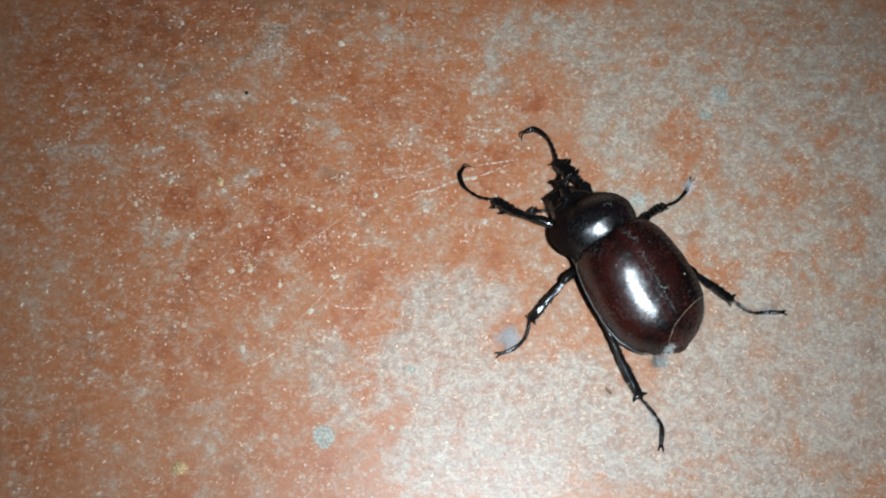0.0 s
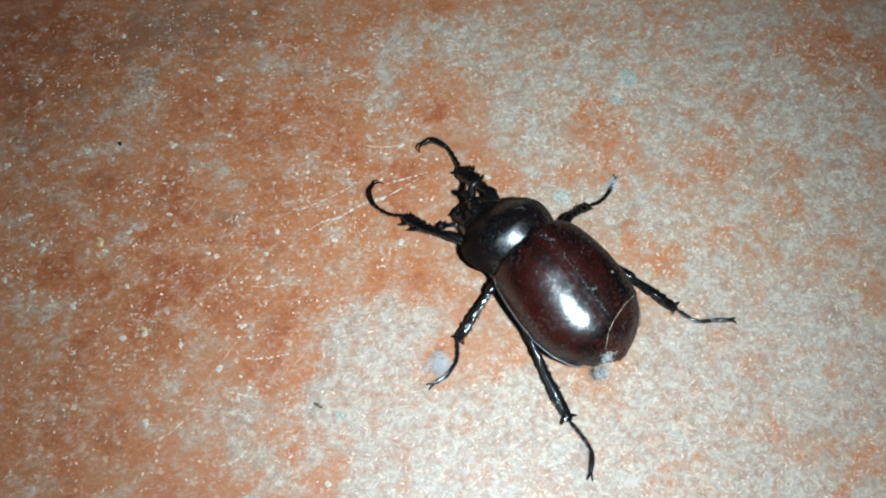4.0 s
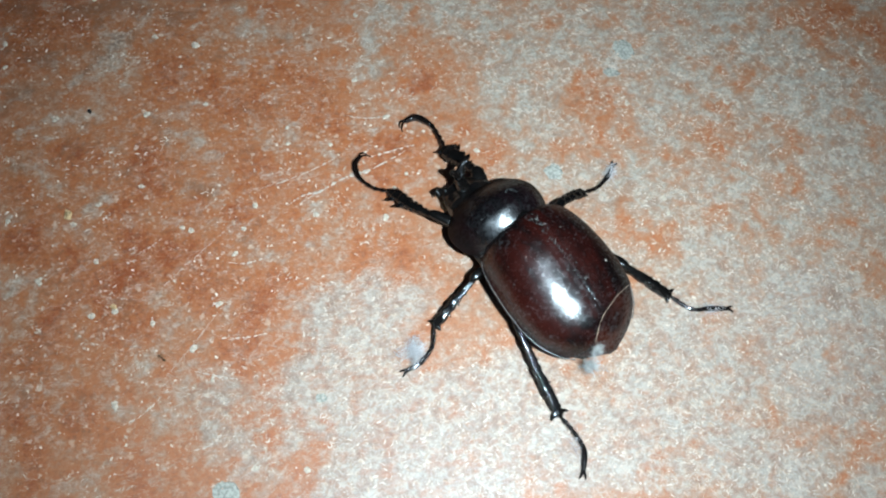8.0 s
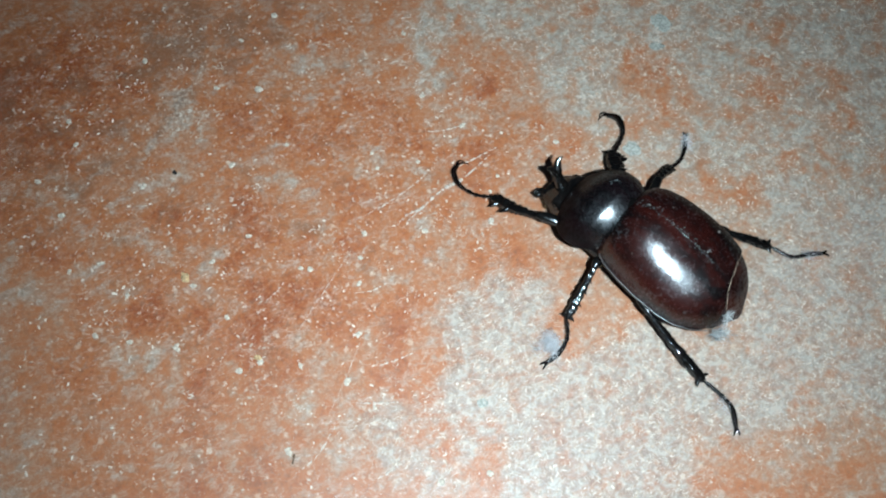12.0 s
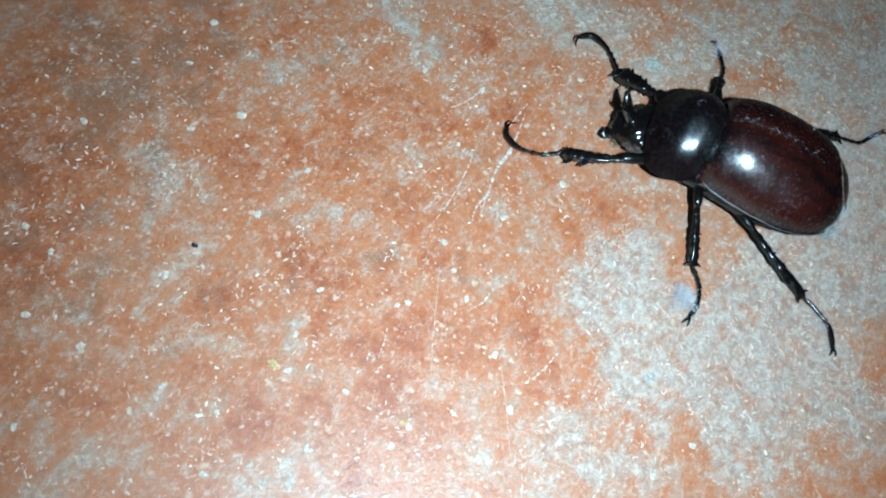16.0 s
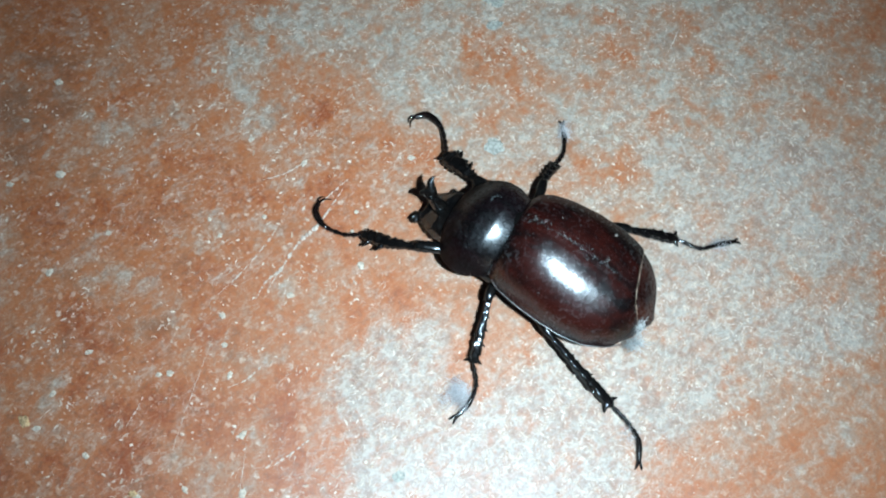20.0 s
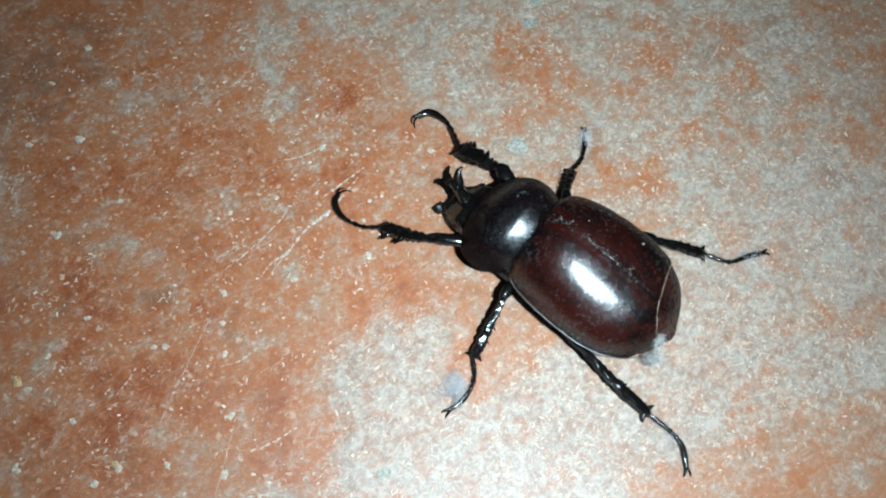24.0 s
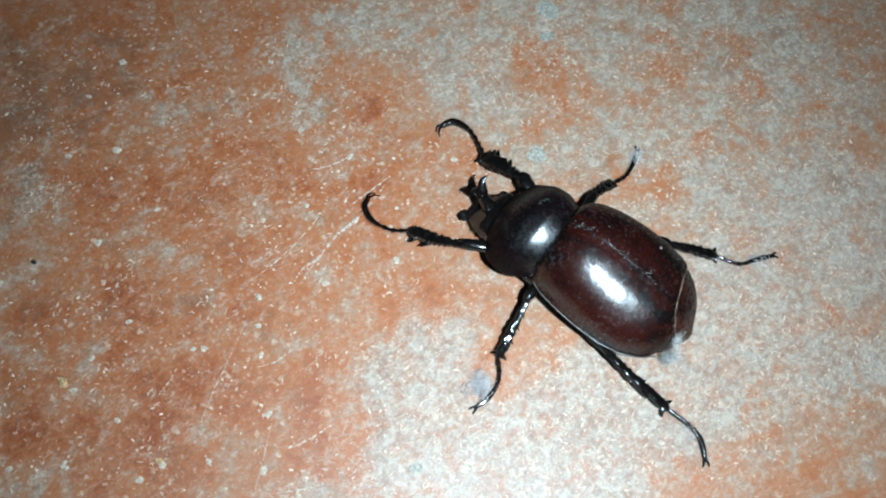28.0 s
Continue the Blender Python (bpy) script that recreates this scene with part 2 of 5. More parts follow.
def floor_material():
    mat, nodes, links, bsdf = material("red_cement")
    where = nodes.new("ShaderNodeNewGeometry").outputs["Position"]

    def share(name):
        made = nodes.new("ShaderNodeAttribute")
        made.attribute_name = name
        return made.outputs["Fac"]

    def weighed(*terms):
        total = None
        for value, middle, weight in terms:
            term = maths(nodes, links, "MULTIPLY", maths(nodes, links, "SUBTRACT", value, middle), weight)
            total = term if total is None else maths(nodes, links, "ADD", total, term)
        return total

    grey, cream, fresh, browned = share("grey"), share("cream"), share("fresh"), share("browned")
    broad = noise_of(nodes, links, where, 60, 3, 0.6)
    blotch = noise_of(nodes, links, where, 230, 4, 0.62, 0.4)
    middle = noise_of(nodes, links, where, 520, 4, 0.65, 0.6)
    fine = noise_of(nodes, links, where, 1150, 4, 0.66, 0.5)
    grain = noise_of(nodes, links, where, 2600, 2, 0.6)
    brushed = nodes.new("ShaderNodeMapping")
    brushed.inputs["Rotation"].default_value = (0, 0, radians(-24))
    brushed.inputs["Scale"].default_value = (0.5, 1.15, 1.0)
    links.new(where, brushed.inputs["Vector"])
    streak = noise_of(nodes, links, brushed.outputs[0], 800, 4, 0.68, 0.5)
    # how far the coat is gone, from thick red to bare cement
    wear = weighed((grey, -0.74, 0.39), (cream, 0, 0.16), (fresh, 0, -0.21), (broad, 0.5, 0.55), (blotch, 0.5, 0.55),
                   (middle, 0.5, 0.42), (streak, 0.5, 0.4), (fine, 0.5, 0.36))
    wear = maths(nodes, links, "ADD", wear, maths(nodes, links, "MULTIPLY", weighed((blotch, 0.5, 0.7), (middle, 0.5, 0.6)), grey))
    tones = nodes.new("ShaderNodeValToRGB")
    stops = ((0.02, (0.285, 0.074, 0.020)), (0.22, (0.390, 0.140, 0.050)), (0.42, (0.380, 0.196, 0.108)), (0.60, (0.355, 0.258, 0.188)),
             (0.80, (0.345, 0.328, 0.280)), (1.0, (0.420, 0.430, 0.385)))
    for stop, colour in stops[2:]:
        tones.color_ramp.elements.new(stop)
    for element, (stop, colour) in zip(tones.color_ramp.elements, stops):
        element.position, element.color = stop, (*colour, 1)
    links.new(wear, tones.inputs[0])
    tone = tones.outputs[0]
    # dust keeps off the thick, smooth coat
    dusty = ramp(nodes, links, maths(nodes, links, "ADD", wear, cream), 0.22, 0.62, 0.22, 1.0)
    # the rubbed place before the beetle: pinkish cream with grey in it
    rubbed = weighed((cream, 0.1, 0.9), (blotch, 0.5, 1.3), (streak, 0.5, 1.0), (middle, 0.5, 0.9))
    mixed = weighed((blotch, 0.1, 1.2), (streak, 0.5, 1.1), (middle, 0.5, 0.8))
    rosy = blend(nodes, links, ramp(nodes, links, mixed, 0.20, 0.62), (0.345, 0.220, 0.168), (0.345, 0.326, 0.294))
    tone = blend(nodes, links, ramp(nodes, links, rubbed, -0.15, 0.85, 0, 0.8), tone, rosy)
    # uneven scraped cement with rosy hollows, where the coat is thin
    thin = ramp(nodes, links, maths(nodes, links, "ADD", wear, maths(nodes, links, "MULTIPLY", cream, 0.45)), 0.34, 0.7)
    mottle = noise_of(nodes, links, where, 560, 3, 0.62, 1.1)
    patchy = ramp(nodes, links, blotch, 0.36, 0.6, 0.4, 1.0)
    hollows = maths(nodes, links, "MULTIPLY", ramp(nodes, links, mottle, 0.36, 0.5, 0.66, 0.0), thin)
    tone = blend(nodes, links, hollows, tone, (0.245, 0.155, 0.112))
    knolls = maths(nodes, links, "MULTIPLY", ramp(nodes, links, mottle, 0.52, 0.62, 0.0, 0.6), maths(nodes, links, "MULTIPLY", thin, patchy))
    tone = blend(nodes, links, knolls, tone, (0.52, 0.49, 0.43))
    # curled pale threads left by the brush, and their dark grooves
    for scale, seed, wide, strength in ((420, 0.0, 0.022, 0.42), (700, 3.0, 0.03, 0.42)):
        moved = nodes.new("ShaderNodeVectorMath")
        links.new(brushed.outputs[0], moved.inputs[0])
        moved.inputs[1].default_value = (seed, seed, seed)
        wave = noise_of(nodes, links, moved.outputs[0], scale, 2, 0.6, 1.2)
        away = maths(nodes, links, "ABSOLUTE", maths(nodes, links, "SUBTRACT", wave, 0.5))
        some = ramp(nodes, links, middle if seed else blotch, 0.46, 0.58)
        line = maths(nodes, links, "MULTIPLY", ramp(nodes, links, away, 0.0, wide, strength, 0.0), some)
        tone = blend(nodes, links, line, tone, (0.56, 0.50, 0.43))
    # brown dirt rubbed into the pores, the browner spots, and pale dust over them
    dirt = weighed((noise_of(nodes, links, where, 140, 4, 0.7, 0.4), 0, 1.0), (browned, 0, 0.3))
    tone = blend(nodes, links, ramp(nodes, links, dirt, 0.53, 0.78, 0, 0.62), tone, (0.185, 0.092, 0.05))
    tone = blend(nodes, links, ramp(nodes, links, fine, 0.34, 0.52, 0.4, 0), tone, (0.20, 0.125, 0.085))
    vein = noise_of(nodes, links, where, 900, 3, 0.6, 2.2)
    tone = blend(nodes, links, maths(nodes, links, "MULTIPLY", ramp(nodes, links, vein, 0.53, 0.64, 0, 0.48), dusty), tone, (0.54, 0.47, 0.39))
    flake = noise_of(nodes, links, brushed.outputs[0], 620, 4, 0.72, 0.8)
    tone = blend(nodes, links, maths(nodes, links, "MULTIPLY", ramp(nodes, links, flake, 0.57, 0.70, 0, 0.5), dusty), tone, (0.56, 0.49, 0.41))
    tone = blend(nodes, links, maths(nodes, links, "MULTIPLY", ramp(nodes, links, grain, 0.54, 0.74, 0.0, 0.35), dusty), tone, (0.56, 0.47, 0.38))
    jolt = node(nodes, "ShaderNodeTexNoise", Scale=1500.0, Detail=2.0)
    links.new(where, jolt.inputs["Vector"])
    bent = nodes.new("ShaderNodeVectorMath")
    bent.operation = "MULTIPLY_ADD"
    links.new(jolt.outputs["Color"], bent.inputs[0])
    bent.inputs[1].default_value = (0.0014, 0.0014, 0.0)
    links.new(where, bent.inputs[2])
    for size, least, strength in ((1100, 0.66, 0.55), (600, 0.82, 0.6)):
        cells = node(nodes, "ShaderNodeTexVoronoi", Scale=size, Randomness=1.0)
        links.new(bent.outputs[0], cells.inputs["Vector"])
        pick = nodes.new("ShaderNodeSeparateColor")
        links.new(cells.outputs["Color"], pick.inputs[0])
        dot = maths(nodes, links, "MULTIPLY", ramp(nodes, links, cells.outputs["Distance"], 0.12, 0.36, strength, 0.0),
                    ramp(nodes, links, pick.outputs[0], least, least + 0.12))
        tone = blend(nodes, links, dot, tone, blend(nodes, links, pick.outputs[1], (0.52, 0.36, 0.24), (0.68, 0.62, 0.52)))
    links.new(tone, bsdf.inputs["Base Color"])
    links.new(ramp(nodes, links, fine, 0.3, 0.7, 0.37, 0.49), bsdf.inputs["Roughness"])
    bsdf.inputs["Specular IOR Level"].default_value = 1.0
    bsdf.inputs["Specular Tint"].default_value = (0.88, 0.96, 1.0, 1)
    height = maths(nodes, links, "ADD", fine, maths(nodes, links, "MULTIPLY", middle, 1.2))
    height = maths(nodes, links, "ADD", height, maths(nodes, links, "MULTIPLY", knolls, 0.6))
    relief(nodes, links, bsdf, height, 0.3, 0.0002)
    return mat


def shell_material(name, deep, lit, rough, dust=0.06, bumps=0.25, depth=0.00003, ior=1.75, veil=0.24, most=0.11, pitted=False):
    """Polished chitin with a faint film of dust and fine pits; veil: how much of the gloss is a dull bloom;
    most: the gloss that is left at a slant, where the pits hide it; pitted: dull, punctured margins."""
    mat, nodes, links, bsdf = material(name)
    where = nodes.new("ShaderNodeTexCoord").outputs["Object"]
    drawn = nodes.new("ShaderNodeMapping")
    drawn.inputs["Scale"].default_value = (1.0, 0.3, 1.0)
    links.new(where, drawn.inputs["Vector"])
    band = noise_of(nodes, links, drawn.outputs[0], 210, 3, 0.6, 0.3)
    broad = noise_of(nodes, links, where, 160, 3, 0.6, 0.5)
    fine = noise_of(nodes, links, where, 1500, 3, 0.65)
    grain = noise_of(nodes, links, where, 6500, 2, 0.6)
    fleck = noise_of(nodes, links, drawn.outputs[0], 1100, 3, 0.7)
    patchy = maths(nodes, links, "ADD", maths(nodes, links, "MULTIPLY", band, 0.75), maths(nodes, links, "MULTIPLY", fleck, 0.25))
    tone = blend(nodes, links, ramp(nodes, links, patchy, 0.40, 0.64), deep, lit)
    film = maths(nodes, links, "MULTIPLY", ramp(nodes, links, fine, 0.52, 0.75), ramp(nodes, links, broad, 0.42, 0.68))
    tone = blend(nodes, links, maths(nodes, links, "MULTIPLY", film, dust), tone, (0.26, 0.30, 0.32))
    speck = noise_of(nodes, links, where, 2600, 2, 0.7)
    specks = maths(nodes, links, "MULTIPLY", ramp(nodes, links, speck, 0.64, 0.72), ramp(nodes, links, broad, 0.4, 0.62))
    tone = blend(nodes, links, maths(nodes, links, "MULTIPLY", specks, dust * 2.5), tone, (0.30, 0.33, 0.34))
    links.new(tone, bsdf.inputs["Base Color"])
    bsdf.inputs["Roughness"].default_value = 0.6
    bsdf.inputs["Specular IOR Level"].default_value = 0.05
    gloss = nodes.new("ShaderNodeBsdfGlossy")
    gloss.distribution = "GGX"
    gloss.inputs["Color"].default_value = (0.84, 0.95, 1.0, 1)
    haze = nodes.new("ShaderNodeBsdfGlossy")
    haze.distribution = "BECKMANN"
    haze.inputs["Color"].default_value = (0.74, 0.88, 1.0, 1)
    haze.inputs["Roughness"].default_value = min(rough + 0.24, 0.6)
    both = nodes.new("ShaderNodeMixShader")
    links.new(ramp(nodes, links, broad, 0.40, 0.64, 0.2 * veil, veil), both.inputs[0])
    links.new(gloss.outputs[0], both.inputs[1])
    links.new(haze.outputs[0], both.inputs[2])
    links.new(ramp(nodes, links, fine, 0.35, 0.68, rough - 0.05, rough + 0.06), gloss.inputs["Roughness"])
    edge = node(nodes, "ShaderNodeFresnel", IOR=ior)
    joined = nodes.new("ShaderNodeMixShader")
    amount = maths(nodes, links, "MINIMUM", edge.outputs[0], most)
    if pitted:
        place = nodes.new("ShaderNodeMapping")
        place.vector_type = "TEXTURE"
        place.inputs["Location"].default_value = (0, 0.0035, 0.011)
        place.inputs["Scale"].default_value = (0.0086, 0.0085, 0.02)
        links.new(where, place.inputs["Vector"])
        reach = nodes.new("ShaderNodeVectorMath")
        reach.operation = "LENGTH"
        links.new(place.outputs[0], reach.inputs[0])
        away = maths(nodes, links, "ADD", reach.outputs["Value"], maths(nodes, links, "MULTIPLY", fine, 0.25))
        amount = maths(nodes, links, "MULTIPLY", amount, ramp(nodes, links, away, 0.74, 1.0, 1.0, 0.1))
    links.new(amount, joined.inputs[0])
    links.new(bsdf.outputs[0], joined.inputs[1])
    links.new(both.outputs[0], joined.inputs[2])
    links.new(joined.outputs[0], nodes["Material Output"].inputs["Surface"])
    relief(nodes, links, bsdf, maths(nodes, links, "ADD", grain, maths(nodes, links, "MULTIPLY", fine, 0.5)), bumps, depth)
    links.new(bsdf.inputs["Normal"].links[0].from_socket, gloss.inputs["Normal"])
    return mat


def plain_material(name, colour, rough, spread=0.25, scale=900.0, metal=0.0):
    mat, nodes, links, bsdf = material(name)
    where = nodes.new("ShaderNodeTexCoord").outputs["Object"]
    fac = noise_of(nodes, links, where, scale, 3, 0.6)
    low = tuple(c * (1 - spread) for c in colour)
    high = tuple(min(1.0, c * (1 + spread)) for c in colour)
    links.new(blend(nodes, links, ramp(nodes, links, fac, 0.35, 0.65), low, high), bsdf.inputs["Base Color"])
    bsdf.inputs["Roughness"].default_value = rough
    bsdf.inputs["Metallic"].default_value = metal
    relief(nodes, links, bsdf, fac, 0.3, 0.0001)
    return mat


def island_material(name, low, high, rough):
    mat, nodes, links, bsdf = material(name)
    pick = nodes.new("ShaderNodeNewGeometry").outputs["Random Per Island"]
    links.new(blend(nodes, links, pick, low, high), bsdf.inputs["Base Color"])
    bsdf.inputs["Roughness"].default_value = rough
    return mat


FLOOR = floor_material()
ELYTRA = shell_material("mahogany_shell", (0.0022, 0.0008, 0.0008), (0.023, 0.003, 0.0016), 0.24, 0.12, 0.65, 0.00003, 1.75, 0.16, 0.085)
PRONOTUM = shell_material("dark_shell", (0.0014, 0.0010, 0.0013), (0.005, 0.0015, 0.0024), 0.28, 0.10, 0.5, 0.00003, 1.95, 0.22, 0.11, True)
BLACK = shell_material("black_chitin", (0.002, 0.002, 0.002), (0.004, 0.0032, 0.003), 0.17, 0.04, 0.2, 0.00003, 1.5, 0.06, 0.06)
LEG = shell_material("black_leg_chitin", (0.002, 0.0018, 0.0017), (0.004, 0.0028, 0.0022), 0.14, 0.05, 0.2, 0.00003, 1.8, 0.03, 0.08)
FACE = shell_material("glossy_head_chitin", (0.002, 0.0018, 0.0017), (0.006, 0.004, 0.003), 0.13, 0.05, 0.2, 0.00003, 1.95, 0.03, 0.12)
FOOT = shell_material("shiny_foot_chitin", (0.003, 0.002, 0.0018), (0.009, 0.004, 0.003), 0.14, 0.03, 0.2, 0.00002, 1.9, 0.03, 0.1)
TAIL = shell_material("brown_tail_shell", (0.008, 0.002, 0.0015), (0.034, 0.008, 0.004), 0.3, 0.14, 0.8, 0.00004, 1.5)
# far paler than the shell: the rims' highlight is put into the base colour
RIM_GLINT = shell_material("rim_chitin_with_glint", (0.03, 0.026, 0.025), (0.12, 0.11, 0.105), 0.34, 0.1, 0.5, 0.00003, 2.2, 0.3, 0.2)
EYE_SHINE = plain_material("dark_eye", (0.012, 0.010, 0.009), 0.12)
# tawny hair, its colour brightened to stand in for glints on the head
GOLD_HAIR = plain_material("tawny_hair", (0.36, 0.27, 0.14), 0.45)
LINT = island_material("grey_lint", (0.34, 0.355, 0.375), (0.66, 0.68, 0.70), 0.9)
TAIL_LINT = island_material("blue_grey_lint", (0.20, 0.24, 0.25), (0.60, 0.64, 0.64), 0.9)
PALE_EDGE = plain_material("pale_split_edge", (0.32, 0.25, 0.19), 0.5)
DUST = island_material("blue_grey_dust", (0.01, 0.016, 0.018), (0.10, 0.125, 0.13), 0.8)
SCUFF = plain_material("grey_scuff", (0.24, 0.23, 0.21), 0.7)
ANT_SKIN = plain_material("brown_ant_skin", (0.10, 0.06, 0.03), 0.35)
CRUMB = plain_material("pale_crumb", (0.52, 0.48, 0.40), 0.8, 0.2, 2500.0)
CEMENT = plain_material("blue_grey_cement", (0.34, 0.36, 0.325), 0.8, 0.3, 1800.0)
OCHRE = plain_material("ochre_crumb", (0.50, 0.37, 0.20), 0.8, 0.3, 2500.0)
SOOT = plain_material("black_crumb", (0.015, 0.014, 0.016), 0.6)
GRIT = island_material("pale_grit", (0.46, 0.34, 0.26), (0.70, 0.65, 0.56), 0.7)
THREADS = island_material("pale_dust_threads", (0.42, 0.33, 0.25), (0.66, 0.61, 0.53), 0.85)
SCRATCH = plain_material("scraped_cement", (0.56, 0.50, 0.43), 0.85, 0.2, 2500.0)


# ---- mesh helpers, in millimetres ----
def part(name, bm, mat, parent=None, label="", smooth=True):
    bmesh.ops.recalc_face_normals(bm, faces=bm.faces)
    mesh = bpy.data.meshes.new(name)
    bmesh.ops.scale(bm, vec=(MM, MM, MM), verts=bm.verts)
    bm.to_mesh(mesh)
    bm.free()
    mesh.materials.append(mat)
    for face in mesh.polygons:
        face.use_smooth = smooth
    ob = new(name, mesh)
    ob.parent = parent
    return tagged(ob, label)


def stuff(name, verts, faces, mat, parent=None, smooth=False):
    mesh = bpy.data.meshes.new(name)
    mesh.from_pydata([(x * MM, y * MM, z * MM) for x, y, z in verts], [], faces)
    mesh.materials.append(mat)
    for face in mesh.polygons:
        face.use_smooth = smooth
    ob = new(name, mesh)
    ob.parent = parent
    return ob


def sheet(bm, at, across, along):
    """A grid of faces over at(u, v), u and v from 0 to 1."""
    rows = [[bm.verts.new(at(i / across, j / along)) for i in range(across + 1)] for j in range(along + 1)]
    for low, high in zip(rows, rows[1:]):
        for i in range(across):
            bm.faces.new((low[i], low[i + 1], high[i + 1], high[i]))
    return rows


def tube(bm, points, radii, sides=10, flat=1.0, knobs=0.0, ridges=0.0):
    """A closed tapered tube along the points; flat under 1 squeezes it upright, ridges run along it."""
    points = [Vector(p) for p in points]
    rings = []
    for n, p in enumerate(points):
        way = (points[min(n + 1, len(points) - 1)] - points[max(n - 1, 0)]).normalized()
        side = way.cross(Vector((0, 0, 1)))
        side = side.normalized() if side.length > 0.05 else Vector((1, 0, 0))
        up = side.cross(way)
        rings.append([bm.verts.new(p + radii[n] * (1 + ridges * math.cos(5 * a + 0.6) + knobs * (noise.noise(p * 1.7 + Vector((math.cos(a), math.sin(a), 0.3 * n))) + 0.7 * noise.noise(p * 3.7 + Vector((2 * math.cos(a), 2 * math.sin(a), 5))))) * (math.cos(a) * side + flat * math.sin(a) * up))
                      for a in (2 * math.pi * k / sides for k in range(sides))])
    for a, b in zip(rings, rings[1:]):
        for k in range(sides):
            bm.faces.new((a[k], a[(k + 1) % sides], b[(k + 1) % sides], b[k]))
    bm.faces.new(rings[0])
    bm.faces.new(rings[-1])


def curve_points(points, steps=6):
    """A smooth line through the points."""
    pts = [Vector(p) for p in points]
    line = []
    for n in range(len(pts) - 1):
        a, b, c, d = pts[max(n - 1, 0)], pts[n], pts[n + 1], pts[min(n + 2, len(pts) - 1)]
        for k in range(steps):
            s = k / steps
            line.append(0.5 * (2 * b + (c - a) * s + (2 * a - 5 * b + 4 * c - d) * s * s + (3 * b - a - 3 * c + d) * s ** 3))
    return line + [pts[-1]]


def even(line, count):
    """The same line in equal steps."""
    far = np.concatenate([[0], np.cumsum([(b - a).length for a, b in zip(line, line[1:])])])
    at = np.linspace(0, far[-1], count + 1)
    return [Vector([float(np.interp(d, far, [p[k] for p in line])) for k in range(3)]) for d in at]


def spike(bm, base, tip, radius, sides=6):
    base, tip = Vector(base), Vector(tip)
    tube(bm, [base, base.lerp(tip, 0.55), tip], [radius, radius * 0.6, radius * 0.08], sides)


def blob(bm, centre, radii, rough=0.0, rings=10):
    made = bmesh.ops.create_uvsphere(bm, u_segments=rings * 2, v_segments=rings, radius=1.0)["verts"]
    for v in made:
        push = 1 + rough * noise.noise(v.co * 2.3 + Vector(centre))
        v.co = Vector(centre) + Vector((v.co.x * radii[0], v.co.y * radii[1], v.co.z * radii[2])) * push


def table(y, ys, values):
    """Smooth value at y from a short table with rising ys."""
    line = np.interp([y - 0.8, y - 0.4, y, y + 0.4, y + 0.8], ys, values)
    return float(line @ [0.1, 0.22, 0.36, 0.22, 0.1])


# ---- floor ----
def spread(table, x, y):
    """How far soft round spots cover the places x, y."""
    left = np.ones_like(x)
    for cx, cy, radius, weight in table:
        away = ((x - cx) ** 2 + (y - cy) ** 2) / (0.95 * radius) ** 2
        left *= 1 - weight * np.exp(-away ** 1.5 * 0.7)
    return 1 - left


def build_floor():
    """One slab; the part that is walked over has a fine grid that carries the wear."""
    xs = np.array([-3000.0, -400, *range(-115, 141), 400, 3030])
    ys = np.array([-2950.0, -300, *range(-15, 171), 400, 3100])
    wide, deep = len(xs), len(ys)
    x, y = np.meshgrid(xs, ys)
    shift = np.zeros((deep, wide, 2))
    for j in range(deep):
        for i in range(wide):
            if abs(xs[i]) < 200 and abs(ys[j]) < 200:
                one = noise.noise_vector(Vector((xs[i] * 0.11, ys[j] * 0.11, 4)))
                two = noise.noise_vector(Vector((xs[i] * 0.33, ys[j] * 0.33, 9)))
                shift[j, i] = 3.2 * one.x + 1.6 * two.x, 3.2 * one.y + 1.6 * two.y
    u, v = x + shift[..., 0], y + shift[..., 1]
    verts = [(px, py, 0.0) for px, py in zip(x.ravel(), y.ravel())]
    faces = [(j * wide + i, j * wide + i + 1, (j + 1) * wide + i + 1, (j + 1) * wide + i) for j in range(deep - 1) for i in range(wide - 1)]
    edge = [*range(wide), *(j * wide + wide - 1 for j in range(1, deep)), *((deep - 1) * wide + i for i in range(wide - 2, -1, -1)), *(j * wide for j in range(deep - 2, 0, -1))]
    first = len(verts)
    verts += [(verts[k][0], verts[k][1], -40.0) for k in edge]
    count = len(edge)
    faces += [(edge[k], first + k, first + (k + 1) % count, edge[(k + 1) % count]) for k in range(count)]
    faces.append(tuple(first + k for k in reversed(range(count))))
    floor = stuff("floor", verts, faces, FLOOR)
    fresh = spread(FRESH_A + FRESH_B + FRESH_C + FRESH_D, u, v)
    for name, tables in (("grey", (GREY_A, GREY_B, GREY_C, GREY_D, GREY_E, GREY_F, GREY_G)), ("cream", (CREAM_A, CREAM_B)), ("browned", (BROWNED,)), ("fresh", ())):
        held = floor.data.attributes.new(name, "FLOAT", "POINT")
        cover = spread(sum(tables, []), u, v) * (1 - 0.7 * fresh) if tables else fresh
        held.data.foreach_set("value", [*cover.ravel(), *[0.0] * count])
    return tagged(floor, "worn red oxide cement floor with grey patches", "floor", kind="structure")


# ---- beetle ----
HALF_Y = [-22.3, -21.6, -20.4, -18.5, -15.5, -12, -8, -4, -0.5, 1.2, 2.4]
HALF_X = [0.3, 3.0, 5.2, 7.3, 9.0, 9.7, 9.7, 9.3, 8.6, 7.5, 6.0]
RIDGE_Y = [-22.3, -21.5, -20, -18, -16, -14, -10, -6, -4, -2, 1.5, 3]
RIDGE_Z = [7.4, 9.3, 11.6, 13.3, 14.2, 14.8, 15.7, 16.4, 16.5, 16.2, 14.8, 13.6]


